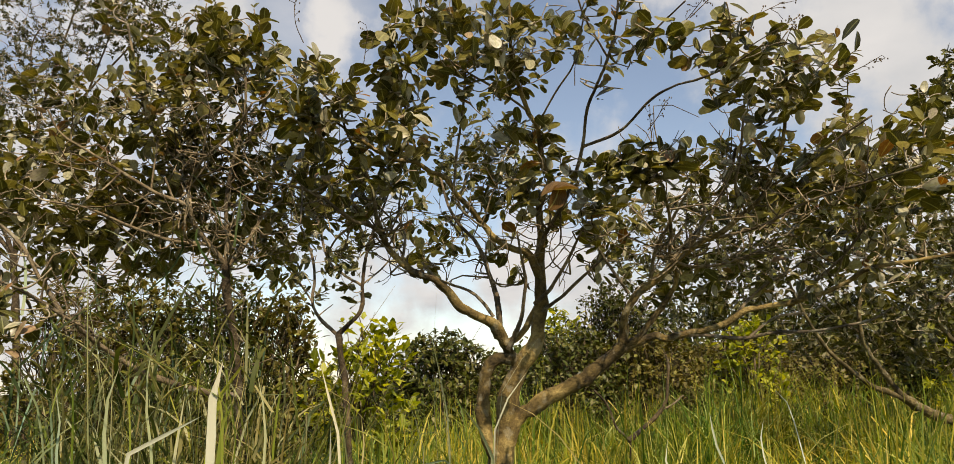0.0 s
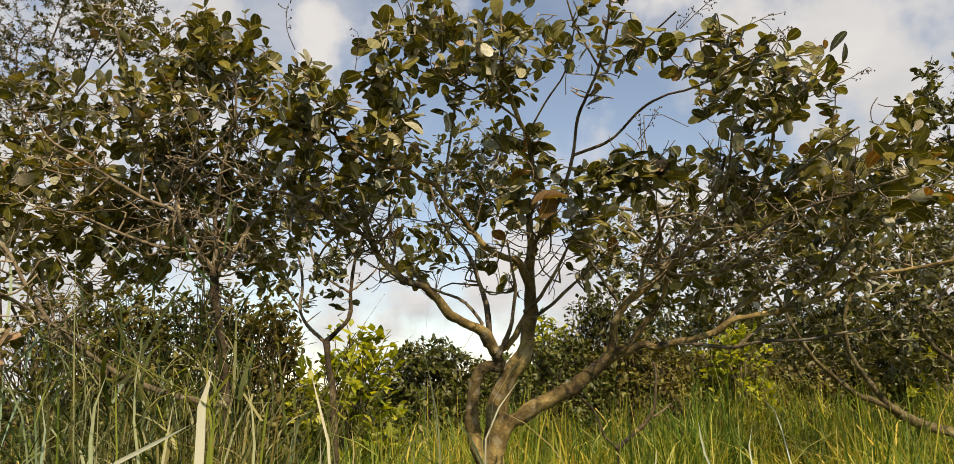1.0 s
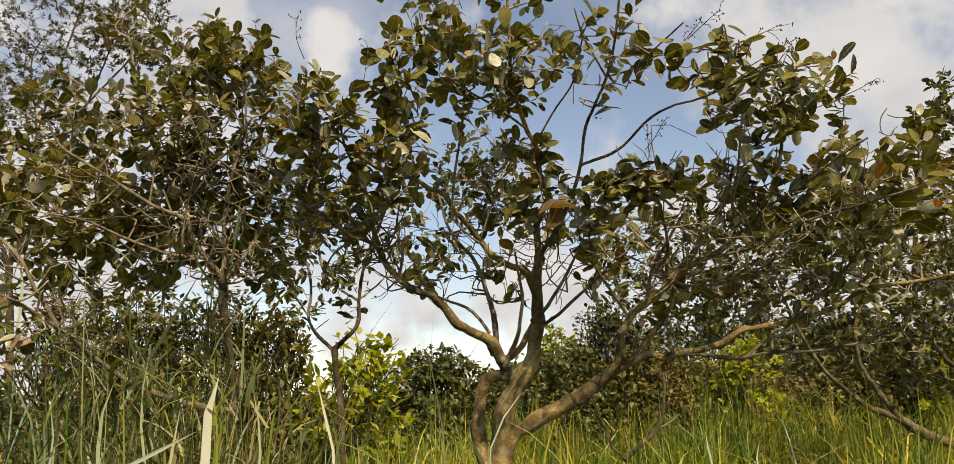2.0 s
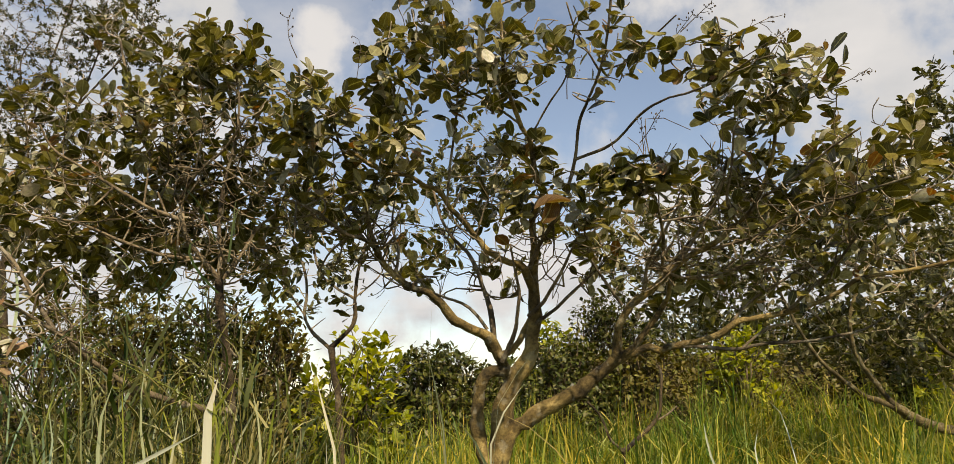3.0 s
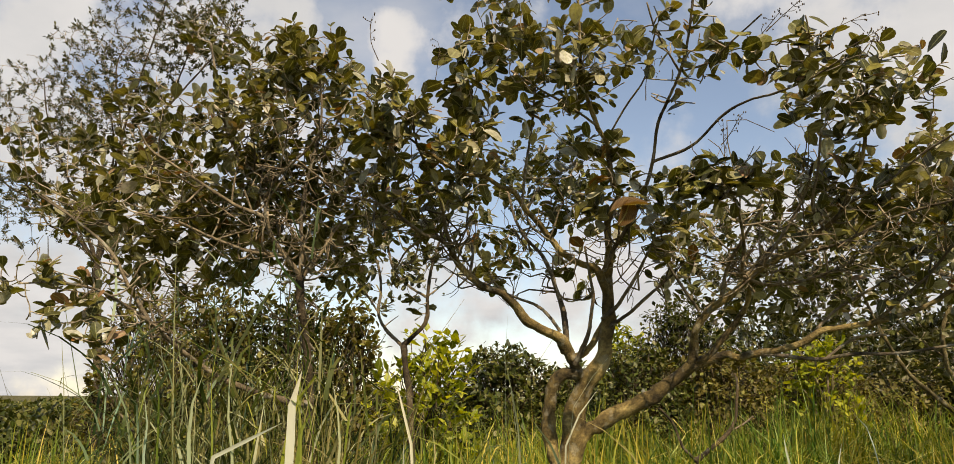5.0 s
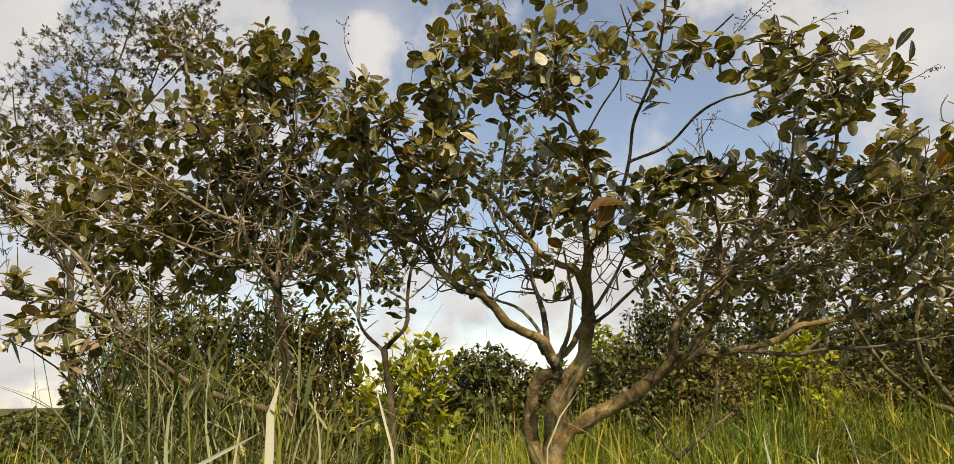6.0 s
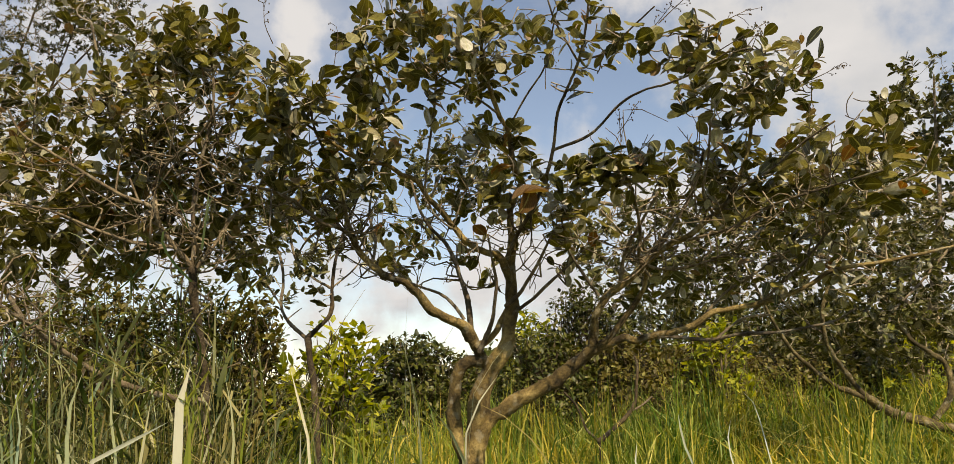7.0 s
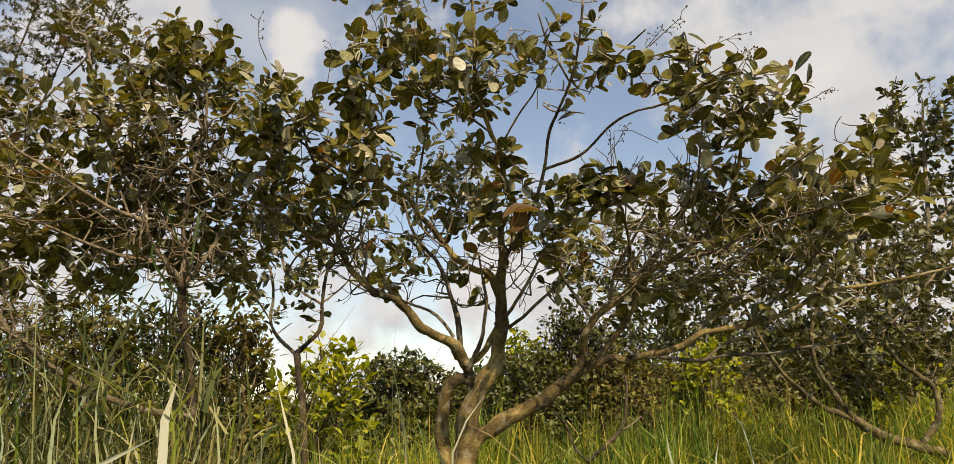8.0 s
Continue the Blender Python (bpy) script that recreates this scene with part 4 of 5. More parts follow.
SPREADING_CROWN = (
    (3.01, 7.10, 2.56, 0.77, 0.90, 0.50, 80),
    (4.09, 7.30, 2.63, 0.79, 0.90, 0.67, 90),
    (5.41, 7.70, 2.67, 0.77, 0.90, 0.83, 80),
    (3.59, 7.10, 1.92, 0.89, 0.70, 0.27, 60),
    (4.77, 7.50, 1.84, 0.75, 0.70, 0.31, 45),
    (1.90, 7.30, 2.93, 0.67, 0.70, 0.55, 80),
    (2.47, 7.50, 2.44, 0.69, 0.70, 0.44, 60),
    (3.41, 7.30, 3.15, 0.79, 0.80, 0.36, 60),
    (4.14, 7.30, 2.14, 0.61, 0.70, 0.30, 50),
    (5.18, 7.50, 2.07, 0.62, 0.70, 0.38, 50),
    (2.90, 7.50, 3.31, 0.62, 0.80, 0.38, 40),
    (4.48, 7.50, 3.34, 0.75, 0.80, 0.44, 60),
)
spreading.grow(SPREADING_CROWN, 0.068, 6.0, GREYGREEN, PLAIN, bare=0.25, more=3.3)


def grown_tree(name, base, fork, lobes, label, r, bark, seed):
    """A tree whose limbs run from one fork to each mass of its crown."""
    t = Tree(name, base, label, bark, seed)
    x, y, z = fork
    limb(t, r, r * 0.7, (base[0], base[1], -0.05), ((base[0] + x) / 2 + 0.08, (base[1] + y) / 2, z * 0.5), fork)
    for lx, ly, lz, rx, ry, rz, n in lobes:
        m = t.rng.normal(0, 0.15, 3)
        limb(t, r * 0.5, r * 0.12, fork, (x + (lx - x) * 0.35 + m[0], y + (ly - y) * 0.4 + m[1], z + (lz - z) * 0.5), (lx, ly, lz - rz * 0.3), (lx + rx * m[0], ly, lz + rz * 0.6))
    return t


# ---- trees further back ----
REAR_CROWN = (
    (8.78, 12.00, 6.10, 0.90, 1.20, 1.10, 60),
    (0.19, 12.00, 5.29, 0.90, 1.20, 0.80, 50),
    (9.01, 12.00, 4.35, 1.20, 1.20, 1.20, 60),
    (7.94, 12.00, 3.43, 1.00, 1.20, 0.90, 40),
    (10.07, 12.50, 5.92, 1.04, 1.20, 1.25, 40),
)
rear = grown_tree("cashew_tree", (8.19, 12.00, 0.0), (8.18, 12.00, 2.42), REAR_CROWN, "tall dark-green leafy tree behind the grass field", 0.14, GREYBARK, 21)
rear.grow(REAR_CROWN, 0.115, 6.0, GREYGREEN, MIDDLE, bare=0.1, twig=0.004, more=2.4)
AIRY_CROWN = (
    (-7.12, 11.00, 7.11, 0.92, 1.20, 0.64, 60),
    (-8.21, 11.00, 6.28, 1.10, 1.20, 0.82, 45),
    (-5.85, 11.00, 7.40, 0.64, 1.00, 0.46, 40),
    (-6.98, 11.00, 5.74, 1.10, 1.20, 0.92, 60),
    (-8.86, 11.00, 5.27, 1.10, 1.20, 0.92, 30),
    (-5.26, 11.00, 7.50, 0.55, 1.00, 0.46, 30),
    (-6.35, 11.00, 8.52, 1.38, 1.20, 0.55, 40),
    (-7.99, 11.00, 4.46, 1.10, 1.20, 0.64, 22),
)
airy = grown_tree("airy_tree", (-6.73, 11.00, 0.0), (-7.04, 11.00, 3.58), AIRY_CROWN, "tall airy tree with fine grey-green leaves", 0.07, DARKBARK, 22)
airy.grow(AIRY_CROWN, 0.049, 15.0, FEATHER, NARROW, bare=0.10, twig=0.007, more=6.0)

# ---- bushes ----
bush("bush", -1.28, 8.32, 0.60, 2.34, 0.12, 80, 6, BRIGHT, "young bush with bright yellow-green leaves", 31)
bush("bush", -0.59, 12.57, 0.95, 2.43, 0.09, 260, 8, BUSHY, "rounded dark green bush behind the grass", 32)
bush("bush", 0.58, 12.97, 0.78, 2.01, 0.08, 180, 7, BUSHY, "low dark green bush behind the grass", 33)
bush("bush", 1.50, 11.31, 0.85, 2.38, 0.07, 280, 8, BUSHY, "dense dark green bush with brighter top", 34)
bush("bush", 1.51, 12.90, 0.50, 2.89, 0.12, 60, 6, BRIGHT, "bush with bright yellow-green leaves at its top", 35)
bush("bush", 2.38, 12.22, 0.71, 3.27, 0.07, 240, 8, BUSHY, "tall dark green bush behind the trees", 36)
bush("bush", 2.66, 11.61, 1.01, 2.26, 0.07, 300, 8, RUSSET, "brownish dry bush at the edge of the grass", 37)
bush("bush", 4.39, 12.66, 1.10, 2.25, 0.07, 260, 8, RUSSET, "brownish dry bush at the edge of the grass", 38)
bush("bush", 4.45, 14.84, 1.40, 3.30, 0.11, 220, 8, BUSHY, "tall dark green bush behind the trees", 39)
bush("bush", 6.94, 15.90, 1.50, 3.30, 0.11, 220, 8, BUSHY, "tall dark green bush behind the trees", 40)
bush("bush", 6.35, 13.71, 1.19, 2.23, 0.08, 220, 8, RUSSET, "brownish dry bush at the edge of the grass", 41)
bush("bush", 4.15, 11.20, 0.50, 2.55, 0.11, 55, 6, BRIGHT, "bush with bright yellow-green leaves behind the trees", 55)
bush("bush", 7.90, 12.00, 0.55, 2.55, 0.11, 60, 6, BRIGHT, "bush with bright yellow-green leaves behind the trees", 56)
bush("bush", 8.59, 16.56, 0.93, 2.25, 0.11, 90, 7, BRIGHT, "bush with bright yellow-green leaves", 42)
bush("bush", 7.69, 14.31, 1.35, 3.00, 0.10, 200, 8, BUSHY, "tall dark green bush behind the trees", 43)
bush("bush", 9.62, 14.84, 1.40, 3.05, 0.10, 200, 8, BUSHY, "tall dark green bush behind the trees", 44)
bush("bush", 9.32, 15.82, 1.38, 2.36, 0.13, 140, 8, BUSHY, "dark green bush behind the grass field", 45)
bush("bush", 11.84, 16.96, 1.60, 2.71, 0.13, 140, 8, BUSHY, "dark green bush behind the grass field", 46)
bush("bush", -4.56, 8.40, 0.67, 2.86, 0.07, 220, 8, RUSSET, "dry brown-green bush among tall grass", 47)
bush("bush", -3.59, 7.89, 0.66, 2.89, 0.07, 240, 8, RUSSET, "dry brown-green bush among tall grass", 48)
bush("bush", -2.90, 8.19, 0.65, 2.89, 0.07, 240, 8, BUSHY, "dark green bush behind tall grass", 49)
bush("bush", -2.33, 8.74, 0.56, 2.73, 0.08, 200, 8, RUSSET, "dry brown-green bush among tall grass", 50)
bush("bush", -9.27, 14.77, 1.28, 1.22, 0.13, 150, 8, BUSHY, "low green bush on open ground", 51)
bush("bush", -7.31, 10.45, 0.75, 1.12, 0.10, 130, 8, BUSHY, "low green bush on open ground", 52)
bush("bush", -16.55, 23.21, 2.02, 1.30, 0.16, 150, 8, BUSHY, "low green bush on open ground", 53)
bush("bush", -15.47, 19.26, 2.10, 1.25, 0.15, 150, 8, BUSHY, "low green bush on open ground", 54)

# ---- scrub in the distance ----
def far_scrub():
    """Low bushes over the plain as far as the eye reaches."""
    r = np.random.RandomState(77)
    n = 200
    d = 20 * (130 / 20) ** r.rand(n)
    a = r.uniform(-0.85, 0.85, n)
    tips, ways = [], []
    for dist, ang in zip(d, a):
        x, y = dist * math.sin(ang), dist * math.cos(ang)
        h = r.uniform(0.7, 1.15) if ang < -0.42 else r.uniform(1.4, 2.6)
        w = r.uniform(1.0, 2.4) * (0.7 + 0.3 * h / 2)
        m = 120
        q = unit(r.normal(0, 1, (m, 3))); q[:, 2] = np.abs(q[:, 2])
        q *= (0.35 + 0.65 * r.rand(m, 1) ** 0.6) * (1 + 0.1 * np.sin(4 * q[:, :1] * 3 + dist))
        tips.append(q * (w, w, h) + (x, y, float(ground_z(x, y)))); ways.append(unit(q + (0, 0, 0.4)))
    tips, ways = np.vstack(tips), np.vstack(ways)
    P, way, up, s = leaf_frames(tips, ways, r, 2.0, 1.0)
    s = s * (0.16 + 0.004 * np.hypot(P[:, 0], P[:, 1]))
    tagged(new("scrub", leaves_mesh("scrub", P, way, up, s, PLAIN, BUSHY, r)), "low green bushes scattered over the distant plain", "scrub", kind="stuff")


far_scrub()

# ---- fallen dead branch ----
fallen = Tree("dead_branch", (1.25, 6.50, 0.0), "bare crooked dead branch standing in the grass", DARKBARK, 51, "dead branch")
limb(fallen, 0.026, 0.009, (1.27, 6.50, -0.05), (1.31, 6.50, 0.85), (1.29, 6.50, 1.00), (1.19, 6.49, 1.12), (1.12, 6.47, 1.30), (1.05, 6.46, 1.39), (1.01, 6.45, 1.43))
limb(fallen, 0.024, 0.010, (1.29, 6.50, 1.00), (1.45, 6.52, 1.12), (1.56, 6.53, 1.21), (1.65, 6.55, 1.33), (1.68, 6.57, 1.48), (1.70, 6.58, 1.63), (1.69, 6.60, 1.73))
limb(fallen, 0.011, 0.008, (1.58, 6.55, 1.24), (1.70, 6.57, 1.29), (1.82, 6.60, 1.37))

# ---- grass ----
rng = np.random.RandomState(7)


def field():
    """The savanna grass ahead, finer near the camera."""
    sets = []
    for n, y0, y1, h, w in ((11000, 1.9, 5.0, 0.98, 0.0105), (22000, 4.5, 10.0, 1.08, 0.0145), (11000, 9.0, 20.0, 1.05, 0.017), (12000, 18.0, 55.0, 0.95, 0.04)):
        P = grass_patch(n, y0, y1, 0.82, rng)
        H = h * np.clip(rng.normal(0.88, 0.25, n), 0.3, 1.5) * (0.86 + 0.22 * np.sin(1.9 * P[:, 0] + 0.7) * np.sin(1.3 * P[:, 1] + 1.1) + 0.14 * np.sin(4.3 * P[:, 0] - 2.1 * P[:, 1])) * (0.80 + 0.20 * np.clip(4 * P[:, 0] / P[:, 1], 0, 1))
        sets.append(blades(P, H, w * rng.uniform(0.6, 1.4, n), 0.95, rng))
    P = grass_patch(700, 3.2, 12.0, 0.75, rng)
    sets.append(blades(P, rng.uniform(1.1, 1.5, 700), np.full(700, 0.006), 0.5, rng, 7, 0.2))
    P = grass_patch(1500, 2.6, 8.0, 0.8, rng)
    sets.append(blades(P, rng.uniform(0.9, 1.4, 1500), rng.uniform(0.010, 0.022, 1500), 0.95, rng, 8))
    near = np.stack([rng.uniform(-8, 8, 11000), rng.uniform(-8, 1.9, 11000), np.zeros(11000)], 1)
    near[:, 2] = ground_z(near[:, 0], near[:, 1]) - 0.02
    near = near[(np.hypot(near[:, 0], near[:, 1]) > 0.9)]
    sets.append(blades(near, rng.uniform(0.4, 0.75, len(near)), rng.uniform(0.006, 0.012, len(near)), 0.5, rng))
    V, Q, U, o = [], [], [], 0
    for v, q, u in sets:
        V.append(v); Q.append(q + o); U.append(u); o += len(v)
    tagged(new("grass", quads_mesh("grass", np.vstack(V), np.vstack(Q), np.vstack(U), GRASS)), "knee-high to waist-high green and straw-coloured savanna grass", "grass", kind="stuff")


def leaning_blades(P, height, width, tilt, lean, rows, curl):
    """Blades that also stand askew, each tilted its own way."""
    V, Q, U = blades(P, height, width, lean, rng, rows, curl)
    n = len(P)
    V = V.reshape(n, rows * 2, 3)
    az = rng.rand(n) * 6.283
    k = np.abs(rng.normal(0, tilt, n))
    rise = V[:, :, 2] - P[:, None, 2]
    V[:, :, 0] += rise * (k * np.cos(az))[:, None]
    V[:, :, 1] += rise * (k * np.sin(az))[:, None]
    return V.reshape(-1, 3), Q, U


def tall_stand():
    """The taller reedy grass round the leaning tree: thin stalks with hanging blades."""
    n = 300
    x, y = rng.uniform(-1.95, -0.76, n), rng.uniform(2.3, 4.6, n)
    x = (x + rng.normal(0, 0.12, n)) * (y / 3.3)
    P = np.stack([x, y, ground_z(x, y) - 0.02], 1)
    edge = np.clip((x / (y / 3.3) + 0.75) / -0.25, 0.45, 1)
    H = np.clip(rng.normal(1.58, 0.28, n), 0.9, 2.2) * (0.62 + 0.38 * edge)
    stalks = leaning_blades(P, H, rng.uniform(0.003, 0.006, n), 0.10, 0.22, 8, 0.5)
    m = 1500
    k = rng.randint(0, n, m)
    u = rng.uniform(0.45, 0.97, m)
    Q0 = P[k].copy(); Q0[:, 2] += H[k] * u
    Q0[:, :2] += rng.normal(0, 0.05, (m, 2))
    hang = leaning_blades(Q0, rng.uniform(0.12, 0.40, m), rng.uniform(0.004, 0.013, m), 0.7, 1.5, 7, 0.2)
    low = 2300
    x2, y2 = rng.uniform(-1.98, -0.62, low), rng.uniform(2.1, 4.8, low)
    x2 = (x2 + rng.normal(0, 0.15, low)) * (y2 / 3.3)
    under = leaning_blades(np.stack([x2, y2, ground_z(x2, y2) - 0.02], 1), rng.uniform(0.6, 1.15, low), rng.uniform(0.003, 0.008, low), 0.16, 0.4, 6, 1.0)
    # dry culms knocked askew
    c = 160
    x3, y3 = rng.uniform(-1.75, -0.8, c), rng.uniform(2.4, 4.4, c)
    x3 = x3 * (y3 / 3.3)
    culms = leaning_blades(np.stack([x3, y3, ground_z(x3, y3) + 0.3], 1), rng.uniform(0.9, 1.5, c), rng.uniform(0.003, 0.006, c), 0.38, 0.1, 6, 0.5)
    V, Q, U, o = [], [], [], 0
    for v, q, w in (stalks, hang, under, culms):
        V.append(v); Q.append(q + o); U.append(w); o += len(v)
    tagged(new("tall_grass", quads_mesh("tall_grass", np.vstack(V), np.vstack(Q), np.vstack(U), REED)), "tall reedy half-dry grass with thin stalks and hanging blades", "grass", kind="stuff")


field()
tall_stand()


def broad_blade(clump, base, line, width, material, label=""):
    """One long blade with a keeled cross-section, bent along the line."""
    line = [np.array(p) for p in line]
    line = [line[0] + (line[1] - line[0]) * u for u in (0, 0.3, 0.55, 0.75, 0.9)] + line[1:]
    C = smooth_line(line, 18)
    t = np.gradient(C, axis=0); t = unit(t)
    view = np.array((0.25, 1.0, 0.1))
    v = np.linspace(0, 1, 18)
    s = unit(np.cross(t, view))
    nrm = np.cross(s, t)
    roll = (rng.uniform(-0.5, 0.5) + rng.choice((-1, 1)) * rng.uniform(0.4, 1.3) * v ** 1.5)[:, None]
    s, nrm = s * np.cos(roll) + nrm * np.sin(roll), nrm * np.cos(roll) - s * np.sin(roll)
    w = width * 0.27 * np.clip((0.35 + 0.65 * v) * (1 - v ** (30 if material is STRAW else 10)), 0.04, 1)
    V = np.stack([C - s * w[:, None], C + nrm * w[:, None] * 0.35, C + s * w[:, None]], 1).reshape(-1, 3)
    Q = np.array([(3 * r + c, 3 * r + c + 1, 3 * r + c + 4, 3 * r + c + 3) for r in range(17) for c in (0, 1)])
    uv = np.array([(u, x) for x in v for u in (0, 0.5, 1)])
    part("blade", quads_mesh("blade", V, Q, uv, material), clump, base, label)


front_clump = thing("grass_clump", (-0.66, 1.90, 0.0), "clump of long pale straw and green blades", "grass")
broad_blade(front_clump, (-0.66, 1.90, 0.0), ((-0.67, 1.90, -0.02), (-0.67, 1.90, 1.32), (-0.67, 1.90, 1.43), (-0.67, 1.90, 1.50), (-0.65, 1.90, 1.57)), 0.046, STRAW)
broad_blade(front_clump, (-0.66, 1.90, 0.0), ((-0.66, 1.90, -0.02), (-0.65, 1.90, 1.32), (-0.64, 1.90, 1.43), (-0.62, 1.92, 1.49), (-0.59, 1.92, 1.38)), 0.025, GREENBLADE)
broad_blade(front_clump, (-0.66, 1.90, 0.0), ((-0.65, 1.90, -0.02), (-0.64, 1.90, 1.32), (-0.64, 1.90, 1.41), (-0.66, 1.90, 1.50), (-0.67, 1.92, 1.63)), 0.014, GREENBLADE)
broad_blade(front_clump, (-0.66, 1.90, 0.0), ((-0.73, 1.86, -0.02), (-0.84, 1.80, 1.34), (-0.74, 1.80, 1.40), (-0.66, 1.80, 1.44)), 0.022, STRAW)
broad_blade(front_clump, (-0.66, 1.90, 0.0), ((-0.62, 1.90, -0.02), (-0.59, 1.90, 1.35), (-0.64, 1.90, 1.47), (-0.77, 1.90, 1.55), (-0.93, 1.90, 1.63), (-1.06, 1.90, 1.70)), 0.013, GREENBLADE)
broad_blade(front_clump, (-0.66, 1.90, 0.0), ((-0.64, 1.90, -0.02), (-0.61, 1.90, 1.41), (-0.64, 1.90, 1.53), (-0.67, 1.90, 1.69), (-0.69, 1.90, 1.80)), 0.013, GREENBLADE)
broad_blade(front_clump, (-0.66, 1.90, 0.0), ((-0.56, 1.94, -0.02), (-0.39, 2.00, 1.31), (-0.39, 2.00, 1.38), (-0.39, 2.00, 1.40)), 0.030, STRAW)
broad_blade(front_clump, (-0.66, 1.90, 0.0), ((-0.54, 1.94, -0.02), (-0.36, 2.00, 1.34), (-0.39, 2.00, 1.43), (-0.40, 2.00, 1.51), (-0.42, 2.00, 1.56)), 0.015, STRAW)
broad_blade(front_clump, (-0.66, 1.90, 0.0), ((-0.57, 1.94, -0.02), (-0.42, 2.00, 1.37), (-0.43, 2.00, 1.47), (-0.42, 2.00, 1.56)), 0.025, GREENBLADE)
broad_blade(front_clump, (-0.66, 1.90, 0.0), ((-0.49, 1.94, -0.02), (-0.24, 2.00, 1.37), (-0.30, 2.00, 1.38), (-0.38, 2.00, 1.41)), 0.015, GREENBLADE)
broad_blade(front_clump, (-0.66, 1.90, 0.0), ((-0.81, 1.98, -0.02), (-1.03, 2.10, 1.31), (-1.04, 2.10, 1.43), (-1.03, 2.10, 1.51), (-1.01, 2.10, 1.57)), 0.028, PALE)
broad_blade(front_clump, (-0.66, 1.90, 0.0), ((-0.77, 1.98, -0.02), (-0.94, 2.10, 1.31), (-0.93, 2.10, 1.42), (-0.88, 2.10, 1.48)), 0.018, STRAW)
broad_blade(front_clump, (-0.66, 1.90, 0.0), ((-0.73, 1.98, -0.02), (-0.84, 2.10, 1.30), (-0.83, 2.10, 1.40), (-0.82, 2.10, 1.49)), 0.025, PALE)
broad_blade(front_clump, (-0.66, 1.90, 0.0), ((-0.65, 2.02, -0.02), (-0.62, 2.20, 1.29), (-0.62, 2.20, 1.41), (-0.65, 2.20, 1.55)), 0.020, PALE)
broad_blade(front_clump, (-0.66, 1.90, 0.0), ((-0.76, 1.98, -0.02), (-0.90, 2.10, 1.31), (-0.93, 2.10, 1.49), (-0.92, 2.10, 1.64)), 0.019, PALE)
broad_blade(front_clump, (-0.66, 1.90, 0.0), ((-0.88, 2.02, -0.02), (-1.22, 2.20, 1.30), (-1.22, 2.20, 1.42), (-1.24, 2.20, 1.51)), 0.022, PALE)
broad_blade(front_clump, (-0.66, 1.90, 0.0), ((-0.61, 2.02, -0.02), (-0.57, 2.20, 1.29), (-0.56, 2.20, 1.39), (-0.54, 2.20, 1.50)), 0.017, REED)
broad_blade(front_clump, (-0.66, 1.90, 0.0), ((-0.73, 2.02, -0.02), (-0.82, 2.20, 1.29), (-0.84, 2.20, 1.42), (-0.83, 2.20, 1.56), (-0.80, 2.20, 1.59)), 0.015, PALE)
broad_blade(front_clump, (-0.66, 1.90, 0.0), ((-0.54, 2.06, -0.02), (-0.35, 2.30, 1.27), (-0.34, 2.30, 1.37), (-0.29, 2.30, 1.43)), 0.015, REED)
broad_blade(front_clump, (-0.66, 1.90, 0.0), ((-0.80, 2.02, -0.02), (-1.01, 2.20, 1.30), (-1.01, 2.20, 1.40), (-1.03, 2.20, 1.51), (-1.02, 2.20, 1.65)), 0.013, GREENBLADE)
broad_blade(front_clump, (-0.66, 1.90, 0.0), ((-0.83, 1.98, -0.02), (-1.07, 2.10, 1.31), (-1.10, 2.10, 1.44), (-1.09, 2.10, 1.58)), 0.016, REED)
middle_clump = thing("grass_clump", (-0.09, 2.10, 0.0), "clump of long half-dry blades before the trunk", "grass")
broad_blade(middle_clump, (-0.09, 2.10, 0.0), ((-0.08, 2.10, -0.02), (-0.08, 2.10, 1.29), (-0.08, 2.10, 1.39), (-0.10, 2.10, 1.50), (-0.12, 2.10, 1.62), (-0.17, 2.10, 1.66), (-0.21, 2.10, 1.63)), 0.019, PALE)
broad_blade(middle_clump, (-0.09, 2.10, 0.0), ((-0.08, 2.10, -0.02), (-0.08, 2.10, 1.29), (-0.09, 2.10, 1.40), (-0.10, 2.10, 1.49), (-0.11, 2.10, 1.56)), 0.009, STRAW)
broad_blade(middle_clump, (-0.09, 2.10, 0.0), ((-0.10, 2.10, -0.02), (-0.11, 2.10, 1.29), (-0.12, 2.10, 1.41), (-0.12, 2.10, 1.62), (-0.11, 2.10, 1.78)), 0.005, STRAW)
broad_blade(middle_clump, (-0.09, 2.10, 0.0), ((-0.11, 2.10, -0.02), (-0.15, 2.10, 1.32), (-0.13, 2.10, 1.39), (-0.11, 2.10, 1.44)), 0.018, GREENBLADE)
broad_blade(middle_clump, (-0.09, 2.10, 0.0), ((-0.04, 2.10, -0.02), (0.04, 2.10, 1.29), (0.02, 2.10, 1.35), (-0.01, 2.10, 1.40), (-0.05, 2.10, 1.45)), 0.038, PALE)
broad_blade(middle_clump, (-0.09, 2.10, 0.0), ((-0.03, 2.10, -0.02), (0.05, 2.10, 1.32), (0.06, 2.10, 1.40), (0.07, 2.10, 1.48), (0.13, 2.10, 1.57), (0.19, 2.10, 1.64)), 0.009, STRAW)
broad_blade(middle_clump, (-0.09, 2.10, 0.0), ((-0.03, 2.10, -0.02), (0.05, 2.10, 1.39), (0.10, 2.10, 1.48), (0.14, 2.10, 1.53)), 0.014, STRAW)
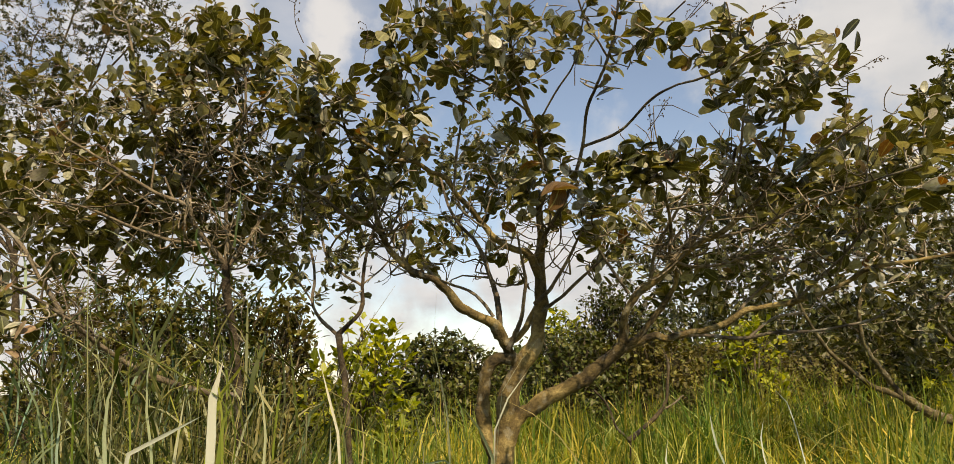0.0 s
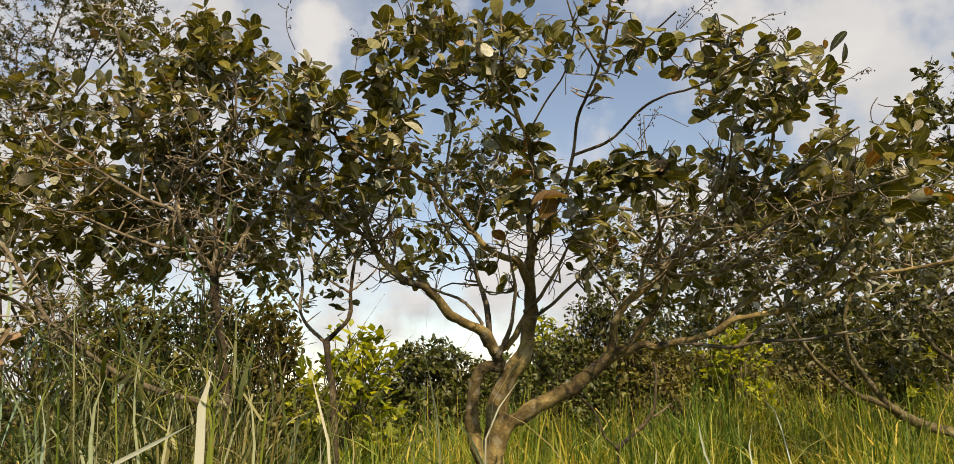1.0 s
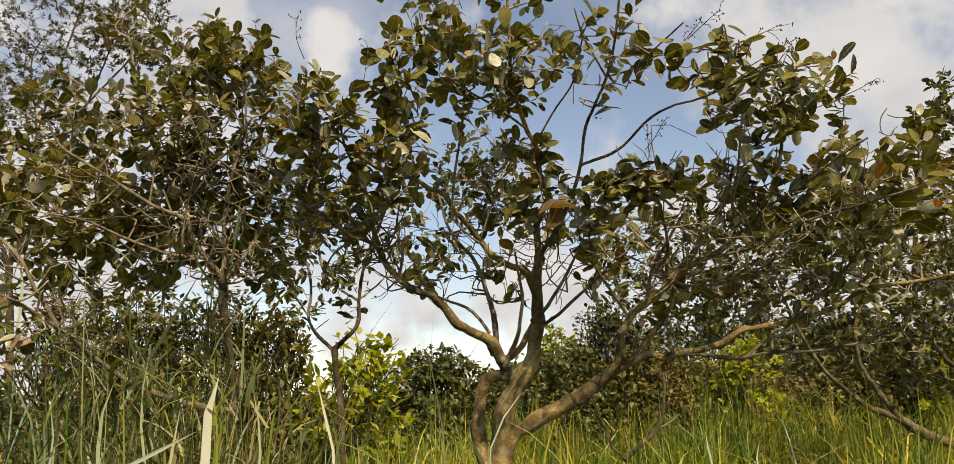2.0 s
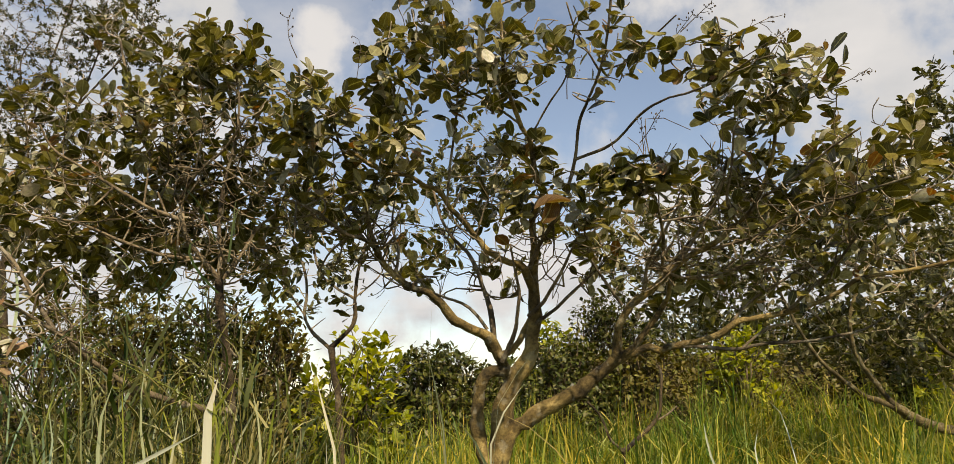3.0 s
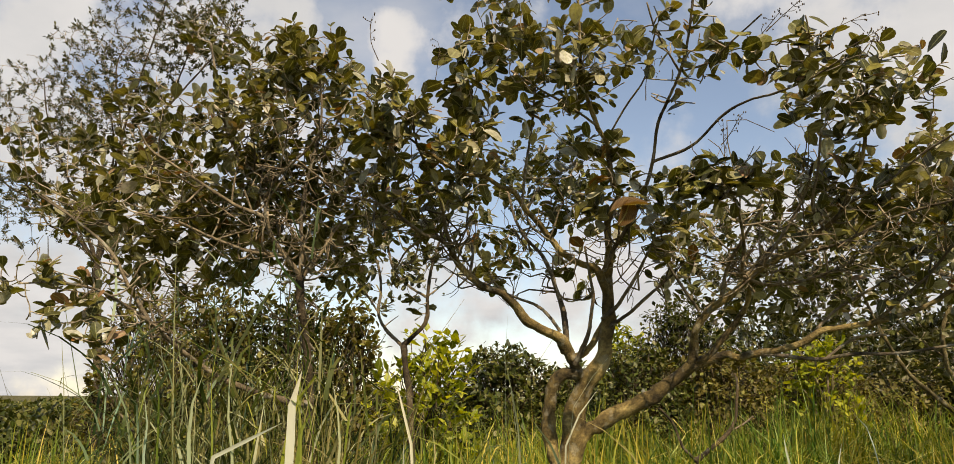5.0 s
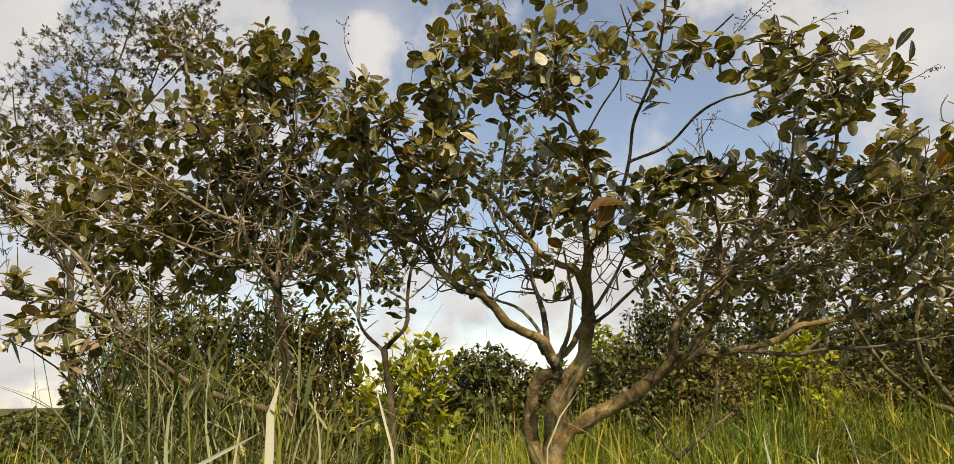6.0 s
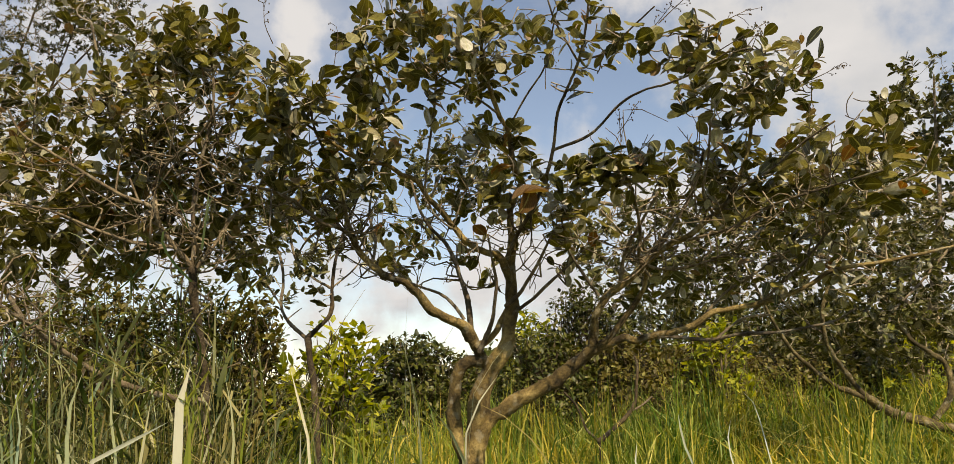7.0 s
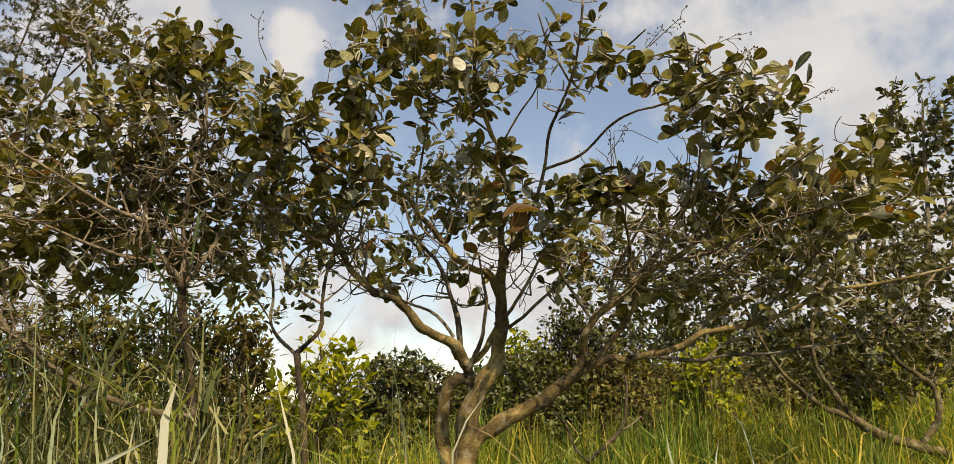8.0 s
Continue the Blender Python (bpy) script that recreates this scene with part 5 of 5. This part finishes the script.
broad_blade(middle_clump, (-0.09, 2.10, 0.0), ((0.06, 2.10, -0.02), (0.28, 2.10, 1.28), (0.23, 2.10, 1.35), (0.15, 2.10, 1.42), (0.07, 2.10, 1.46)), 0.009, REED)
broad_blade(middle_clump, (-0.09, 2.10, 0.0), ((0.05, 2.10, -0.02), (0.25, 2.10, 1.28), (0.19, 2.10, 1.33), (0.12, 2.10, 1.34)), 0.007, GREENBLADE)
broad_blade(middle_clump, (-0.09, 2.10, 0.0), ((-0.19, 2.14, -0.02), (-0.34, 2.20, 1.28), (-0.33, 2.20, 1.35), (-0.34, 2.20, 1.42)), 0.017, REED)
broad_blade(middle_clump, (-0.09, 2.10, 0.0), ((-0.11, 2.14, -0.02), (-0.16, 2.20, 1.32), (-0.18, 2.20, 1.40), (-0.22, 2.20, 1.49)), 0.007, STRAW)
broad_blade(middle_clump, (-0.09, 2.10, 0.0), ((-0.15, 2.14, -0.02), (-0.24, 2.20, 1.28), (-0.27, 2.20, 1.39), (-0.31, 2.20, 1.47)), 0.009, REED)
field_clump = thing("grass_clump", (1.73, 3.20, 0.0), "clump of long green blades in the field", "grass")
broad_blade(field_clump, (1.73, 3.20, 0.0), ((1.70, 3.20, -0.02), (1.65, 3.20, 1.14), (1.73, 3.20, 1.25), (1.79, 3.20, 1.34)), 0.027, GREENBLADE)
broad_blade(field_clump, (1.73, 3.20, 0.0), ((1.72, 3.28, -0.02), (1.71, 3.40, 1.18), (1.70, 3.40, 1.31), (1.68, 3.40, 1.42)), 0.028, GREENBLADE)
broad_blade(field_clump, (1.73, 3.20, 0.0), ((1.33, 3.12, -0.02), (0.74, 3.00, 1.18), (0.74, 3.00, 1.24), (0.75, 3.00, 1.27)), 0.020, STRAW)
broad_blade(field_clump, (1.73, 3.20, 0.0), ((1.49, 3.36, -0.02), (1.12, 3.60, 1.23), (1.12, 3.60, 1.31), (1.11, 3.60, 1.35)), 0.021, STRAW)
broad_blade(field_clump, (1.73, 3.20, 0.0), ((1.64, 3.36, -0.02), (1.51, 3.60, 1.30), (1.48, 3.60, 1.40), (1.43, 3.60, 1.45)), 0.018, STRAW)
broad_blade(field_clump, (1.73, 3.20, 0.0), ((1.55, 3.28, -0.02), (1.28, 3.40, 1.13), (1.27, 3.40, 1.24), (1.29, 3.40, 1.32)), 0.017, STRAW)
broad_blade(field_clump, (1.73, 3.20, 0.0), ((1.66, 3.28, -0.02), (1.57, 3.40, 1.12), (1.61, 3.40, 1.23), (1.64, 3.40, 1.36)), 0.017, REED)


def side_clump(x, y, n, label):
    """A loose clump of broad blades that rise, arch over and hang at their tips."""
    base = (x, y, 0.0)
    clump = thing("grass_clump", base, label, "grass", "broad grass clumps in the tall stand")
    for _ in range(n):
        bx, by = x + rng.normal(0, 0.10), y + rng.normal(0, 0.10)
        h, a, out = rng.uniform(1.22, 1.66), rng.uniform(0, 6.283), rng.uniform(0.08, 0.30)
        dx, dy, drop = math.cos(a) * out, 0.6 * math.sin(a) * out, rng.uniform(0.02, 0.22)
        u = np.linspace(0, 1, 7)
        arch = h * np.sin(u * 1.9) / math.sin(1.57) - drop * u ** 5
        side = u ** 2.2 * 1.6
        line = [(bx, by, -0.02)] + [(bx + dx * q, by + dy * q, z) for q, z in zip(side[2:], arch[2:])]
        kind = (PALE, REED, GREENBLADE, REED, GREENBLADE, REED, PALE)[rng.randint(7)]
        broad_blade(clump, base, line, rng.uniform(0.016, 0.032), kind)


side_clump(-1.38, 2.60, 12, "clump of arching half-dry grass blades")
side_clump(-1.16, 2.80, 12, "clump of arching half-dry grass blades")
side_clump(-0.95, 2.55, 12, "clump of arching half-dry grass blades")
side_clump(-0.72, 2.85, 10, "clump of arching half-dry grass blades")
side_clump(-0.42, 3.00, 6, "clump of arching half-dry grass blades")
